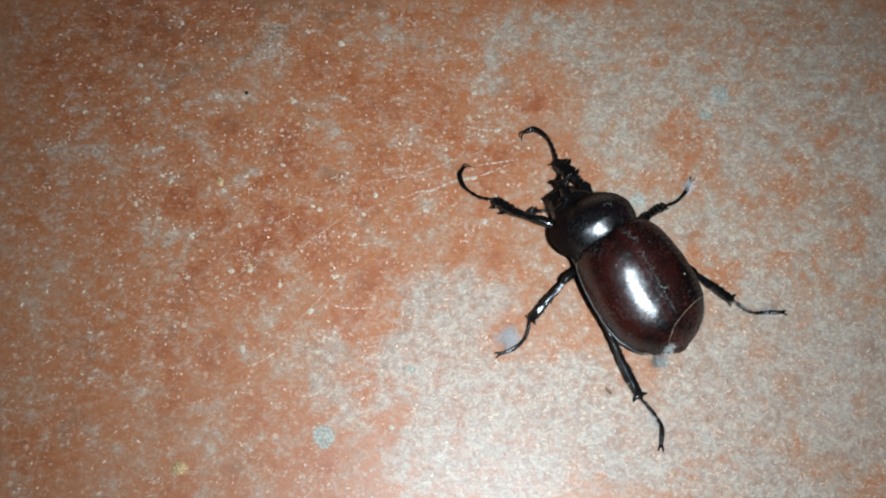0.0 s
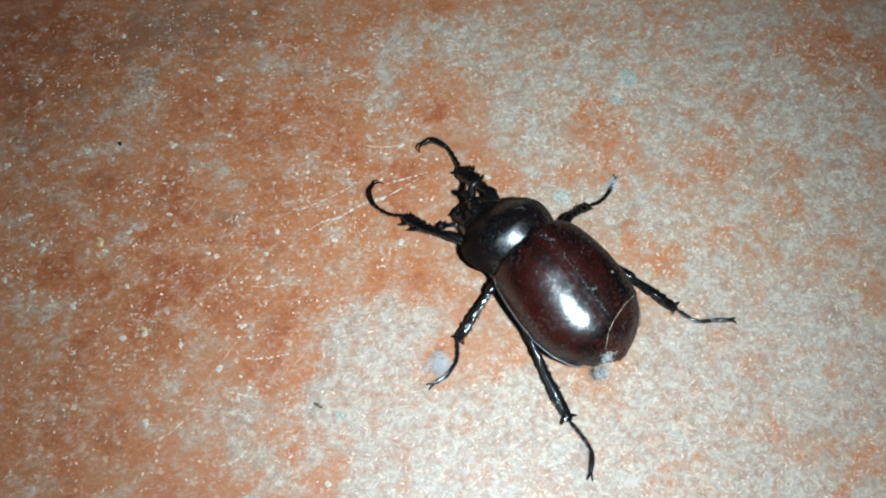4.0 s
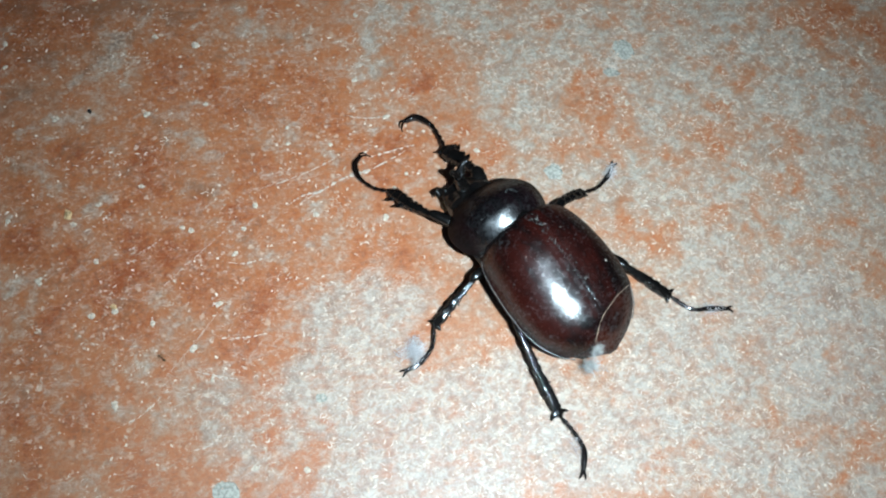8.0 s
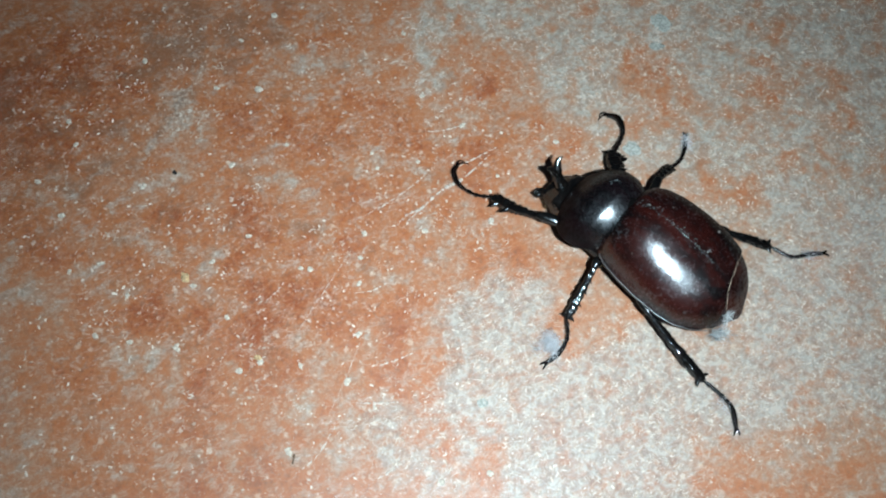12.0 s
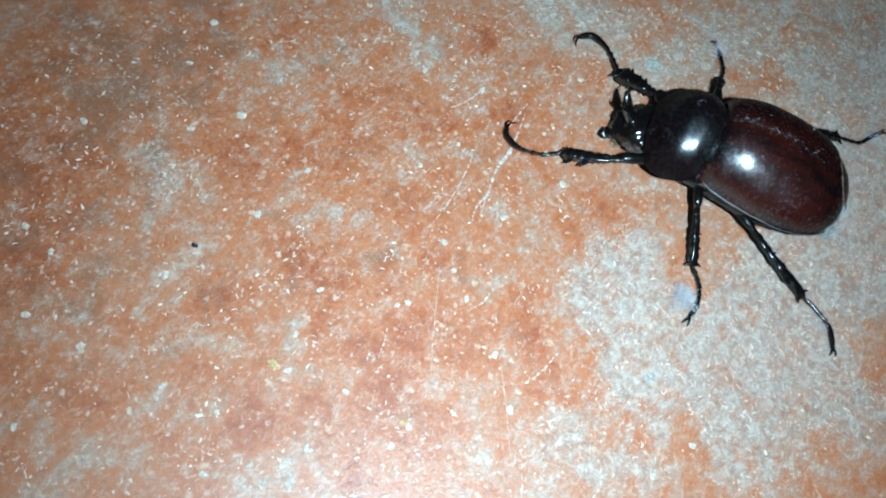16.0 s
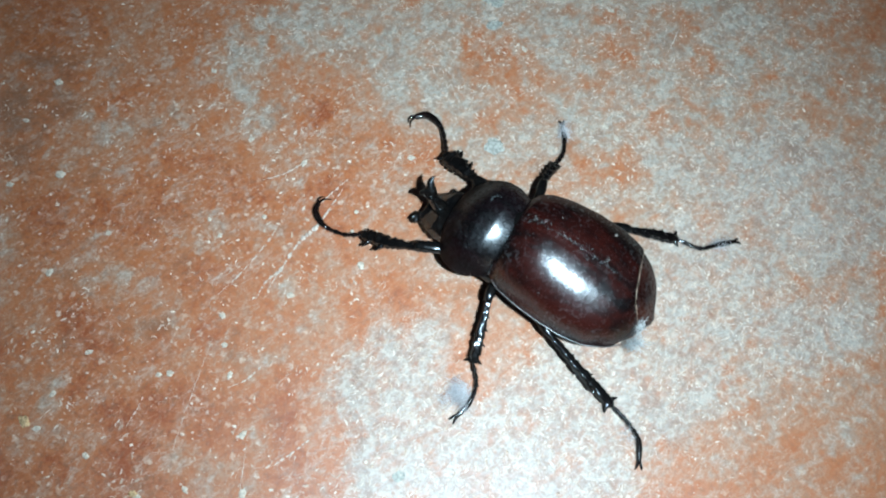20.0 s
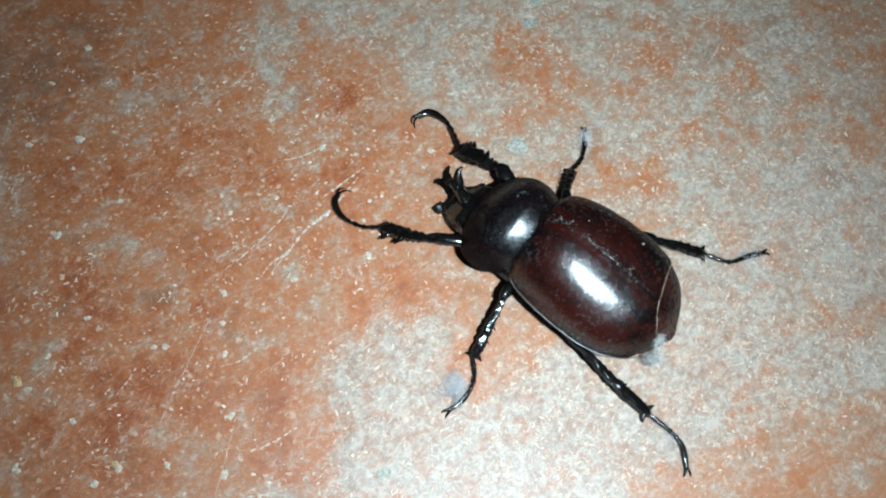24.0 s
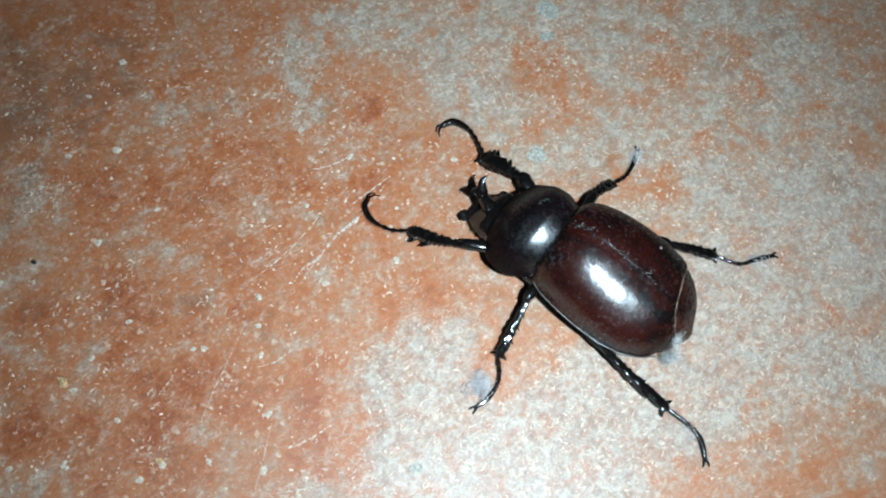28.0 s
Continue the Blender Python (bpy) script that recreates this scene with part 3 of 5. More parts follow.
def rim_height(y):
    return float(np.interp(y, [-22.3, -17, -10, 2], [6.6, 7.6, 8.2, 8.6]))


def back_height(x, y):
    half = max(table(y, HALF_Y, HALF_X), 0.2)
    rim = rim_height(y)
    share = min(abs(x) / half, 1.0)
    return rim + (table(y, RIDGE_Y, RIDGE_Z) - rim) * (1 - share ** 2.15) ** 0.55


def wing_end(side, inner):
    """Where a wing case ends; inner runs from 0 at the seam to 1 at the rim."""
    if side > 0:
        return float(np.interp(inner, [0, 0.15, 0.3, 0.45, 0.6, 0.8, 1], [-18.0, -17.4, -16.8, -16.5, -16.2, -15.9, -15.5]))
    return float(np.interp(inner, [0, 0.1, 0.18, 0.27, 0.35, 0.47, 0.6, 0.8, 1], [-18.0, -18.6, -19.2, -19.8, -20.2, -20.5, -20.6, -20.1, -19.2]))


def elytron(side):
    bm = bmesh.new()

    def at(u, v):
        inner = min(u / 0.9, 1.0) ** 1.5
        front = 1.3 + 0.5 * (1 - inner) + 0.9 * inner ** 2.5
        rear = wing_end(side, inner)
        y = front + (rear - front) * v
        half = table(y, HALF_Y, HALF_X)
        x = half * math.sin(inner * math.pi / 2)
        z = back_height(x, y)
        x, z = max(x, 0.03), z - 0.03 * math.exp(-(x / 0.2) ** 2) - 0.03 * math.exp(-((x - 0.9) / 0.3) ** 2)
        z += 0.05 * noise.noise(Vector((side * x * 0.5, y * 0.5, 2))) - 0.7 * math.exp(-(v / 0.025) ** 2)
        if u > 0.9:
            k = (u - 0.9) / 0.1
            x, z = half + 0.28 * math.sin(k * math.pi) - 0.9 * k ** 3, rim_height(y) + 0.14 * math.sin(k * math.pi) - 0.8 * k
        return side * x, y, z

    sheet(bm, at, 40, 60)
    return bm


PRO_Y = [0.2, 1.6, 4, 6.5, 8.5, 10, 11.2, 12]
PRO_X = [5.6, 7.0, 8.3, 8.6, 8.0, 6.8, 5.4, 4.2]
PRO_RY = [0.2, 2, 4, 6.5, 8.5, 10, 11.2, 12]
PRO_RZ = [13.5, 14.35, 14.95, 14.4, 12.8, 11.0, 9.5, 8.4]


def pronotum_height(x, y):
    half = table(y, PRO_Y, PRO_X)
    rim = 8.4 - 0.2 * y
    share = min(abs(x) / half, 1)
    roof = 1 - 0.46 * (math.sqrt(share * share + 0.16) - 0.4) / 0.677 - 0.54 * share ** 6
    return rim + (table(y, PRO_RY, PRO_RZ) - rim) * roof


def pronotum():
    bm = bmesh.new()

    def at(u, v):
        s = 2 * u - 1
        inner = max(-1.0, min(1.0, s / 0.93))
        front = 11.9 - 0.5 * (1 - inner * inner) - 2.8 * abs(inner) ** 3
        back = 0.4 + 1.5 * abs(inner) ** 2.5
        y = back + (front - back) * v
        half = table(y, PRO_Y, PRO_X)
        x = half * math.sin(inner * math.pi / 2)
        rim = 8.4 - 0.2 * y
        z = pronotum_height(x, y)
        z += 0.06 * noise.noise(Vector((x * 0.6, y * 0.6, 7))) - 0.25 * math.exp(-((v - 1) / 0.05) ** 2) - 0.8 * math.exp(-(v / 0.05) ** 2)
        if abs(s) > 0.93:
            k = (abs(s) - 0.93) / 0.07
            x = math.copysign(half + 0.25 * math.sin(k * math.pi) - 1.2 * k ** 2, s)
            z = rim + 0.1 * math.sin(k * math.pi) - 0.9 * k
        return x, y, z

    sheet(bm, at, 48, 40)
    return bm


def underside():
    bm = bmesh.new()
    ys = [-22, -20.5, -17, -12, -6, 0, 5, 9, 10.5]
    wide = [0.6, 4.2, 7.2, 8.8, 8.8, 7.8, 7.5, 5.6, 3.5]
    deep = [0.4, 1.8, 2.8, 3.4, 3.5, 3.4, 3.0, 2.2, 1.4]
    rings = []
    for n in range(41):
        y = -22 + 32.5 * n / 40
        w, d = float(np.interp(y, ys, wide)), float(np.interp(y, ys, deep))
        step = 0.12 * (1 if (n // 2) % 2 else -1) if y < -6 else 0
        rings.append([bm.verts.new(((w + step) * math.cos(a), y, 6.2 + (d + step) * math.sin(a)))
                      for a in (2 * math.pi * k / 24 for k in range(24))])
    for a, b in zip(rings, rings[1:]):
        for k in range(24):
            bm.faces.new((a[k], a[(k + 1) % 24], b[(k + 1) % 24], b[k]))
    bm.faces.new(rings[0])
    bm.faces.new(rings[-1])
    return bm


def pygidium():
    bm = bmesh.new()

    def at(u, v):
        s = 2 * u - 1
        y = -13.5 - 8.9 * v
        half = max(table(y, HALF_Y, HALF_X) - 0.25, 0.2)
        x = half * math.sin(s * math.pi / 2)
        return x, y, back_height(x, y) - 0.45 + 0.25 * math.exp(-((v - 0.8) / 0.2) ** 2) * (1 - s * s)

    sheet(bm, at, 30, 24)
    return bm


def head_mesh():
    bm = bmesh.new()
    rows = [(9.0, 4.6, 2.6, 5.8), (10.8, 4.6, 2.7, 5.6), (12.4, 4.4, 2.5, 5.3), (13.6, 3.9, 2.1, 4.8), (14.7, 3.3, 1.5, 4.3), (15.6, 2.7, 0.9, 3.9), (16.1, 2.2, 0.4, 4.0)]
    ys, ws, hs, zs = zip(*rows)
    rings = []
    for y in np.linspace(9.0, 16.1, 34):
        w, h, z = (table(y, ys, values) for values in (ws, hs, zs))
        ring = []
        for k in range(48):
            c, s = math.cos(2 * math.pi * k / 48), math.sin(2 * math.pi * k / 48)
            x, top = w * math.copysign(abs(c) ** 0.8, c), z + h * s
            lump = 1 + 0.10 * noise.noise(Vector((x * 0.8, y * 0.8, top * 0.8))) + 0.06 * noise.noise(Vector((x * 2.1, y * 2.1, top * 2.1 + 5)))
            # a raised brow over each eye and a hollow between them
            brow = 0.55 * math.exp(-((abs(x) - 2.5) / 0.8) ** 2 - ((y - 12.6) / 0.9) ** 2) - 0.5 * math.exp(-(x / 1.6) ** 2 - ((y - 14.4) / 0.8) ** 2)
            ring.append(bm.verts.new((x * lump, y, z + h * s * lump + max(s, 0) * brow)))
        rings.append(ring)
    for a, b in zip(rings, rings[1:]):
        for k in range(48):
            bm.faces.new((a[k], a[(k + 1) % 48], b[(k + 1) % 48], b[k]))
    bm.faces.new(rings[0])
    bm.faces.new(rings[-1])
    for x in (-1.5, 1.5):
        spike(bm, (x, 15.6, 4.0), (x * 1.15, 16.4, 4.6), 0.5)
    return bm


def horn_mesh():
    """A short stem that flares into two flattened, outward-curving points."""
    bm = bmesh.new()
    stem = curve_points([(0, 13.0, 5.6), (0, 14.3, 6.9), (0, 15.3, 8.3), (0, 15.7, 9.2)], 5)
    last = len(stem) - 1
    tube(bm, stem, [1.55 - 0.75 * math.sin(0.5 * math.pi * n / last) + 0.25 * (n / last) ** 4 for n in range(last + 1)], 16, 0.85, 0.08, 0.04)
    for s in (-1, 1):
        prong = curve_points([(0.15 * s, 15.5, 8.8), (0.75 * s, 16.1, 9.7), (1.35 * s, 16.4, 10.4), (1.95 * s, 16.1, 10.9)], 5)
        last_one = len(prong) - 1
        tube(bm, prong, [0.06 + 0.85 * (1 - (n / last_one) ** 1.3) for n in range(last_one + 1)], 12, 0.75)
    return bm


def antenna_mesh(side):
    bm = bmesh.new()
    stalk = curve_points([(3.0 * side, 13.2, 4.4), (4.2 * side, 14.0, 4.4), (5.0 * side, 14.6, 4.2), (5.4 * side, 15.0, 4.0)], 4)
    tube(bm, stalk, [0.36] * len(stalk), 8)
    for k, d in enumerate((-0.35, 0.0, 0.35)):
        blob(bm, (6.1 * side, 15.5 + d, 3.9 + 0.12 * k), (1.1, 0.26, 0.5), 0, 6)
    return bm


def palp_mesh(side):
    bm = bmesh.new()
    line = curve_points([(1.4 * side, 14.6, 3.4), (2.0 * side, 15.6, 3.0), (2.2 * side, 16.3, 2.6)], 4)
    tube(bm, line, [0.32] * len(line), 7)
    return bm


def hair_mesh(count, place):
    """Short stiff hairs as thin three-sided spikes; place() gives a root and a tip."""
    bm = bmesh.new()
    for _ in range(count):
        root, tip = place()
        spike(bm, root, tip, 0.035, 3)
    return bm


def lint_mesh(count, centre, radii, seed, thick=(0.010, 0.024)):
    """A loose tuft of fine curled fibres, matted in the middle."""
    pick = random.Random(seed)
    knots = [[pick.uniform(-0.8, 0.8) for _ in range(3)] for _ in range(14)]
    verts, faces = [], []
    for _ in range(count):
        knot = knots[pick.randrange(len(knots))]
        p = Vector([(k + pick.gauss(0, 0.25)) * r for k, r in zip(knot, radii)]) + Vector(centre)
        way = Vector((pick.gauss(0, 1), pick.gauss(0, 1), pick.gauss(0, 0.4))).normalized()
        bend = Vector((pick.gauss(0, 1), pick.gauss(0, 1), pick.gauss(0, 0.5))) * 0.55
        wide = pick.uniform(*thick)
        first = len(verts)
        steps = pick.randint(4, 8)
        for n in range(steps):
            side = way.cross(Vector((0.3, 0.2, 1))).normalized() * wide
            up = side.cross(way).normalized() * wide
            z = max(p.z, 0.08)
            for off in (side, -0.5 * side + 0.87 * up, -0.5 * side - 0.87 * up):
                verts.append((p.x + off.x, p.y + off.y, max(z + off.z, 0.02)))
            p = p + way * pick.uniform(0.12, 0.3)
            way = (way + bend).normalized()
        for n in range(steps - 1):
            a = first + 3 * n
            for k in range(3):
                faces.append((a + k, a + (k + 1) % 3, a + 3 + (k + 1) % 3, a + 3 + k))
    return verts, faces


def dust_mesh(places, seed):
    """Tiny flat crumbs of dust, one about each place given."""
    pick = random.Random(seed)
    verts, faces = [], []
    for p in places:
        size, turn = 0.03 + 0.11 * pick.random() ** 2.5, pick.uniform(0, 6.3)
        first = len(verts)
        for k in range(5):
            r = size * pick.uniform(0.6, 1.4)
            verts.append((p[0] + r * math.cos(turn + 1.257 * k), p[1] + r * math.sin(turn + 1.257 * k), p[2] - 0.02 + 0.04 * pick.random()))
        verts.append((p[0], p[1], p[2] + 0.5 * size))
        faces += [(first + k, first + (k + 1) % 5, first + 5) for k in range(5)]
    return verts, faces


def leg(beetle, thigh, shin, foot, thick, label, teeth, fore=False):
    """thigh and shin: lines to the ankle, which is the origin; foot: the line of the foot from the ankle."""
    bm = bmesh.new()
    line = even(curve_points(shin, 14), 36)
    last = len(line) - 1
    swell = 0.30 if fore else 0.12
    radii = [thick * (0.58 + 0.42 * n / last + swell * math.sin(math.pi * (n / last) ** 1.6) + 0.05 * math.sin(n * 1.3)
                      - 0.42 * max(0, n / last - 0.9) / 0.1) for n in range(last + 1)]
    tube(bm, line, radii, 20, 0.72, 0.34, 0.09)
    for place, side, size in teeth:
        at = int(place * last)
        root = line[at]
        way = (line[min(at + 1, last)] - line[max(at - 1, 0)]).normalized()
        out = Vector((way.y, -way.x, 0)) * side
        base = root + out * radii[at] * 0.45
        tip = root + out * (radii[at] + size * 1.1) + way * size * 0.75
        horn = curve_points([base, base.lerp(tip, 0.55) - way * size * 0.12, tip], 3)
        tube(bm, horn, [max(0.05, (0.42 * size + 0.2 * thick) * (1 - n / 6) ** 0.8) for n in range(7)], 7, 0.7)
    made = part("leg", bm, LEG, beetle, label)
    bm = bmesh.new()
    line = curve_points(thigh, 6)
    last = len(line) - 1
    tube(bm, line, [thick * (0.62 + 0.42 * math.sin(math.pi * n / last)) for n in range(last + 1)], 14, 0.85, 0.14, 0.05)
    part("femur", bm, BLACK, made)
    # the foot: four short beads and a long last joint that carries the claws
    bm = bmesh.new()
    line = even(curve_points(foot, 12), 48)
    count = len(line) - 1
    breaks = [0, 0.15, 0.28, 0.41, 0.54, 1.0]
    small, large = 0.42 * thick ** 0.5, (0.56 if fore else 0.48) * thick ** 0.5
    for s in range(5):
        first, end = round(breaks[s] * count), round(breaks[s + 1] * count)
        piece = line[first:end + 1]
        steps = len(piece) - 1
        if s < 4:
            radii = [small * (0.52 + 0.7 * (n / steps) ** 1.5 - (0.4 if n == steps else 0)) for n in range(steps + 1)]
        else:
            radii = [large * (0.45 + 0.62 * math.sin(math.pi * min(1.0, 0.12 + 0.72 * n / steps))) for n in range(steps + 1)]
        tube(bm, piece, radii, 12, 0.9, 0.06, 0.05)
        if s < 4:
            way = (piece[-1] - piece[-2]).normalized()
            for k in (-1, 1):
                spike(bm, piece[-1], piece[-1] + way * 0.5 + Vector((way.y, -way.x, -0.3)) * 0.5 * k, 0.09, 4)
    tarsus = part("tarsus", bm, FOOT, made)
    tip = line[-1]
    way = (line[-1] - line[-3]).normalized()
    claws = []
    curl = way - (line[-8] - line[-10]).normalized()
    curl = curl.normalized() if curl.length > 0.15 else Vector((0, 0, -0.3))
    for k in (-1, 1):
        bm = bmesh.new()
        out = Vector((way.y, -way.x, 0)) * k
        hook = curve_points([tip - way * 0.2, tip + way * 0.6 + out * 0.3 + Vector((0, 0, 0.15)), tip + way * 1.05 + curl * 0.5 + out * 0.45, tip + way * 1.05 + curl * 1.2 + out * 0.5 + Vector((0, 0, -0.2))], 5)
        tube(bm, hook, [0.27 - 0.22 * n / (len(hook) - 1) for n in range(len(hook))], 8)
        claws.append(part("claw", bm, FOOT, made))
    return made, tarsus, claws


# per leg: thigh, shin and foot lines, thickness, teeth (place along, side, size)
LEGS = {
    "LF": ([(1.6, -17, 5), (0.4, -13.5, 6), (-0.4, -10, 6.2), (-0.7, -8.9, 6)], [(-0.7, -9.4, 6), (-0.7, -5.0, 4.6), (-0.1, -1.6, 3.3), (0, 0, 3)],
           [(0, 0, 3), (-1.2, 2.6, 2), (-1.3, 6.4, 1), (0, 9.0, 0.7), (1.6, 9.6, 0.6)], 0.9,
           "black foreleg with toothed shin and hooked foot", [(0.4, -1, 0.35), (0.6, -1, 1.1), (0.84, -1, 1.0), (0.94, 1, 0.4)]),
    "RF": ([(0.4, -14, 5), (0.2, -10.5, 6), (0.6, -8.6, 6.2), (0.6, -7.8, 6)], [(0.6, -8.3, 6), (0.4, -4.6, 4.5), (0.1, -1.5, 3.3), (0, 0, 3)],
           [(0, 0, 3), (1.0, 1.6, 2.4), (2.6, 5.7, 1.2), (2.0, 9.0, 0.8), (0, 9.8, 0.6)], 1.2,
           "black foreleg with toothed shin that reaches forward", [(0.3, 1, 0.4), (0.44, 1, 1.0), (0.54, 1, 0.6), (0.76, 1, 1.3), (0.88, 1, 0.8), (0.95, -1, 0.7)]),
    "LM": ([(-0.8, -14.5, 5), (-0.3, -11.5, 6), (0, -9.4, 6), (-0.1, -8.6, 5.5)], [(-0.1, -9.3, 5.6), (0, -4.7, 4), (0, 0, 2)],
           [(0, 0, 2), (-1.4, 2.7, 1.3), (-1.2, 5.6, 0.8), (0, 8.0, 0.5)], 0.76,
           "black middle leg with grey lint round its foot", [(0.3, -1, 0.3), (0.48, -1, 0.45), (0.6, 1, 0.3), (0.72, -1, 0.45), (0.95, 1, 0.7), (0.95, -1, 0.7), (0.9, 1, 0.4)]),
    "RM": ([(0.4, -12, 5), (0.1, -9, 6), (-0.3, -6.6, 5.8), (-0.3, -5.8, 5.4)], [(-0.4, -6.6, 5.5), (-0.2, -3.4, 4), (0, 0, 2)],
           [(0, 0, 2), (0.9, 2.7, 1.3), (0.7, 6, 0.7), (0, 8.6, 0.5)], 0.75,
           "black middle leg with a little lint on its foot", [(0.2, -1, 0.5), (0.38, -1, 0.6), (0.54, -1, 0.65), (0.7, -1, 0.7), (0.95, -1, 0.6), (0.95, 1, 0.5)]),
    "LH": ([(-5.0, -21.5, 4.2), (-2.4, -18, 5), (-0.7, -15, 5.6), (-0.3, -13, 5.5)], [(-0.3, -13.7, 5.6), (0, -6.8, 3.5), (0, 0, 1.5)],
           [(0, 0, 1.5), (-1.1, 3.0, 1), (-1.4, 5.8, 0.7), (0, 8.6, 0.5)], 0.86,
           "long black hind leg stretched out behind", [(0.35, -1, 0.3), (0.5, 1, 0.35), (0.62, -1, 0.4), (0.75, 1, 0.3), (0.95, 1, 0.9), (0.95, -1, 0.8)]),
    "RH": ([(0, -16, 4.2), (0.2, -12, 5), (0.4, -9.4, 5.2), (0.4, -8.6, 5)], [(0.4, -9.2, 5.1), (0.1, -4.8, 3.2), (0, 0, 1.5)],
           [(0, 0, 1.5), (1.4, 3.6, 1), (0.6, 6.6, 0.7), (0, 9.5, 0.5)], 0.85,
           "black hind leg stretched out to the side", [(0.4, -1, 0.35), (0.55, -1, 0.45), (0.7, -1, 0.4), (0.6, 1, 0.3), (0.95, 1, 0.7), (0.95, -1, 0.8)]),
}


def build_beetle():
    beetle = tagged(new("beetle"), "glossy dark mahogany rhinoceros beetle on the red floor", "beetle")
    for side in (-1, 1):
        wing = part("elytron", elytron(side), ELYTRA, beetle, "polished mahogany wing case")
        solid = wing.modifiers.new("thickness", "SOLIDIFY")
        solid.thickness, solid.offset = 0.25 * MM, -1
    for side in (-1, 1):
        bm = bmesh.new()
        rim = [(side * (table(y, HALF_Y, HALF_X) + 0.2), y, rim_height(y) + 0.1) for y in np.linspace(0.6, -20.0, 50)]
        tube(bm, rim, [0.10 + 0.05 * noise.noise(Vector((n * 0.5, side, 3))) for n in range(50)], 8)
        part("wing_rim", bm, RIM_GLINT, beetle, "thin rim of a wing case, its highlight painted pale")
    shield = part("pronotum", pronotum(), PRONOTUM, beetle, "dark domed pronotum with a bluish gloss")
    shield.matrix_basis = pose(-0.7 * MM, 0, 0)
    bm = bmesh.new()
    bead = []
    for n in range(41):
        inner = (2 * n / 40 - 1) * 0.86
        y = 0.55 + 1.5 * abs(inner) ** 2.5
        x = table(y, PRO_Y, PRO_X) * math.sin(inner * math.pi / 2)
        bead.append((x, y, pronotum_height(x, y) - 0.5))
    tube(bm, bead, [0.11] * 41, 8)
    part("rear_rim", bm, RIM_GLINT, shield, "thin bead along the rear of the pronotum, its highlight painted pale")
    solid = shield.modifiers.new("thickness", "SOLIDIFY")
    solid.thickness, solid.offset = 0.3 * MM, -1
    part("underbody", underside(), BLACK, beetle, "black underbody")
    tail = part("pygidium", pygidium(), TAIL, beetle, "brown tail plate beyond the wing cases")
    tail.modifiers.new("thickness", "SOLIDIFY").thickness = 0.2 * MM
    bm = bmesh.new()
    blob(bm, (0, 0.9, 14.0), (1.4, 1.5, 0.5), 0.1, 8)
    part("scutellum", bm, BLACK, beetle)
    # pale split edge where the shorter wing case ends
    bm = bmesh.new()
    edge = []
    for n in range(41):
        share = 0.62 - n / 40 * 0.97
        side, inner = (1 if share > 0 else -1), abs(share)
        y = wing_end(side, inner) - 0.03
        x = side * table(y, HALF_Y, HALF_X) * math.sin(inner * math.pi / 2)
        edge.append((x, y + 0.06 * noise.noise(Vector((n * 0.45, 3, 1))), back_height(x, y) - 0.02))
    tube(bm, edge, [0.02 + 0.08 * max(0.0, 0.25 + noise.noise(Vector((n * 0.41, 8, 2)))) for n in range(41)], 6)
    part("wing_edge", bm, PALE_EDGE, beetle, "pale frayed edge of a wing case")
    head = part("head", head_mesh(), FACE, beetle, "black head")
    head.matrix_basis = pose(-1.1 * MM, 0, 0)
    part("horn", horn_mesh(), FACE, head, "short black forked horn")
    for side in (-1, 1):
        bm = bmesh.new()
        blob(bm, (3.5 * side, 11.7, 5.6), (0.9, 1.0, 0.95), 0, 10)
        part("eye", bm, EYE_SHINE, head)
        part("palp", palp_mesh(side), FOOT, head)
    antennae = [part("antenna", antenna_mesh(side), LEG, head, "clubbed antenna") for side in (-1, 1)]
    antennae[1].matrix_basis = pose(-1.2 * MM, -1.6 * MM, -1.6 * MM)

    def mouth():
        a = rng.uniform(-1.3, 1.3)
        root = Vector((3.0 * math.sin(a), 12.6 + 3.0 * math.cos(a), rng.uniform(2.6, 3.8)))
        return root, root + Vector((rng.uniform(-.3, .3) + 0.7 * math.sin(a), rng.uniform(0.3, 1.0), rng.uniform(-0.7, 0.1)))

    # extra bright hairs here take the place of the head's glints
    part("mouth_hair", hair_mesh(170, mouth), GOLD_HAIR, head, "tawny hair round the mouth, brightened in place of glints on the head")

    def collar():
        a = rng.uniform(-1, 1)
        root = Vector((4.4 * a, 10.4 + 0.5 * a * a, rng.uniform(4.6, 6.4)))
        return root, root + Vector((rng.uniform(-.3, .3), rng.uniform(0.3, 0.7), rng.uniform(-0.2, 0.3)))

    part("collar_hair", hair_mesh(150, collar), GOLD_HAIR, beetle, "tawny hair behind the head")

    def flank():
        root = Vector((rng.choice((-1, 1)) * rng.uniform(6.6, 7.6), rng.uniform(-2.5, 0.8), rng.uniform(5.0, 7.6)))
        return root, root + Vector((math.copysign(rng.uniform(0.4, 1.0), root.x), rng.uniform(-0.5, 0.3), rng.uniform(-0.4, 0.1)))

    part("flank_hair", hair_mesh(90, flank), GOLD_HAIR, beetle, "tawny hair under the wing cases")
    # dust: a pale dot and scuffs that stick to the shell
    for x, y, r in ((5.6, -11.6, 0.28), (-4.6, -4.8, 0.14), (2.6, -4.0, 0.11), (-7.0, -4.0, 0.1)):
        bm = bmesh.new()
        blob(bm, (x, y, back_height(x, y) + 0.03), (r * 0.8, r * 0.7, r * 0.3), 0.4, 6)
        part("dust_speck", bm, SCUFF, beetle)
    pick = random.Random(31)
    groove, seam = [], []
    for _ in range(700):
        a = pick.uniform(-0.8, 0.8)
        y = 0.75 + 1.5 * abs(a) ** 2.5 + pick.gauss(0, 0.28)
        x = -0.7 + table(y, PRO_Y, PRO_X) * math.sin(a * math.pi / 2)
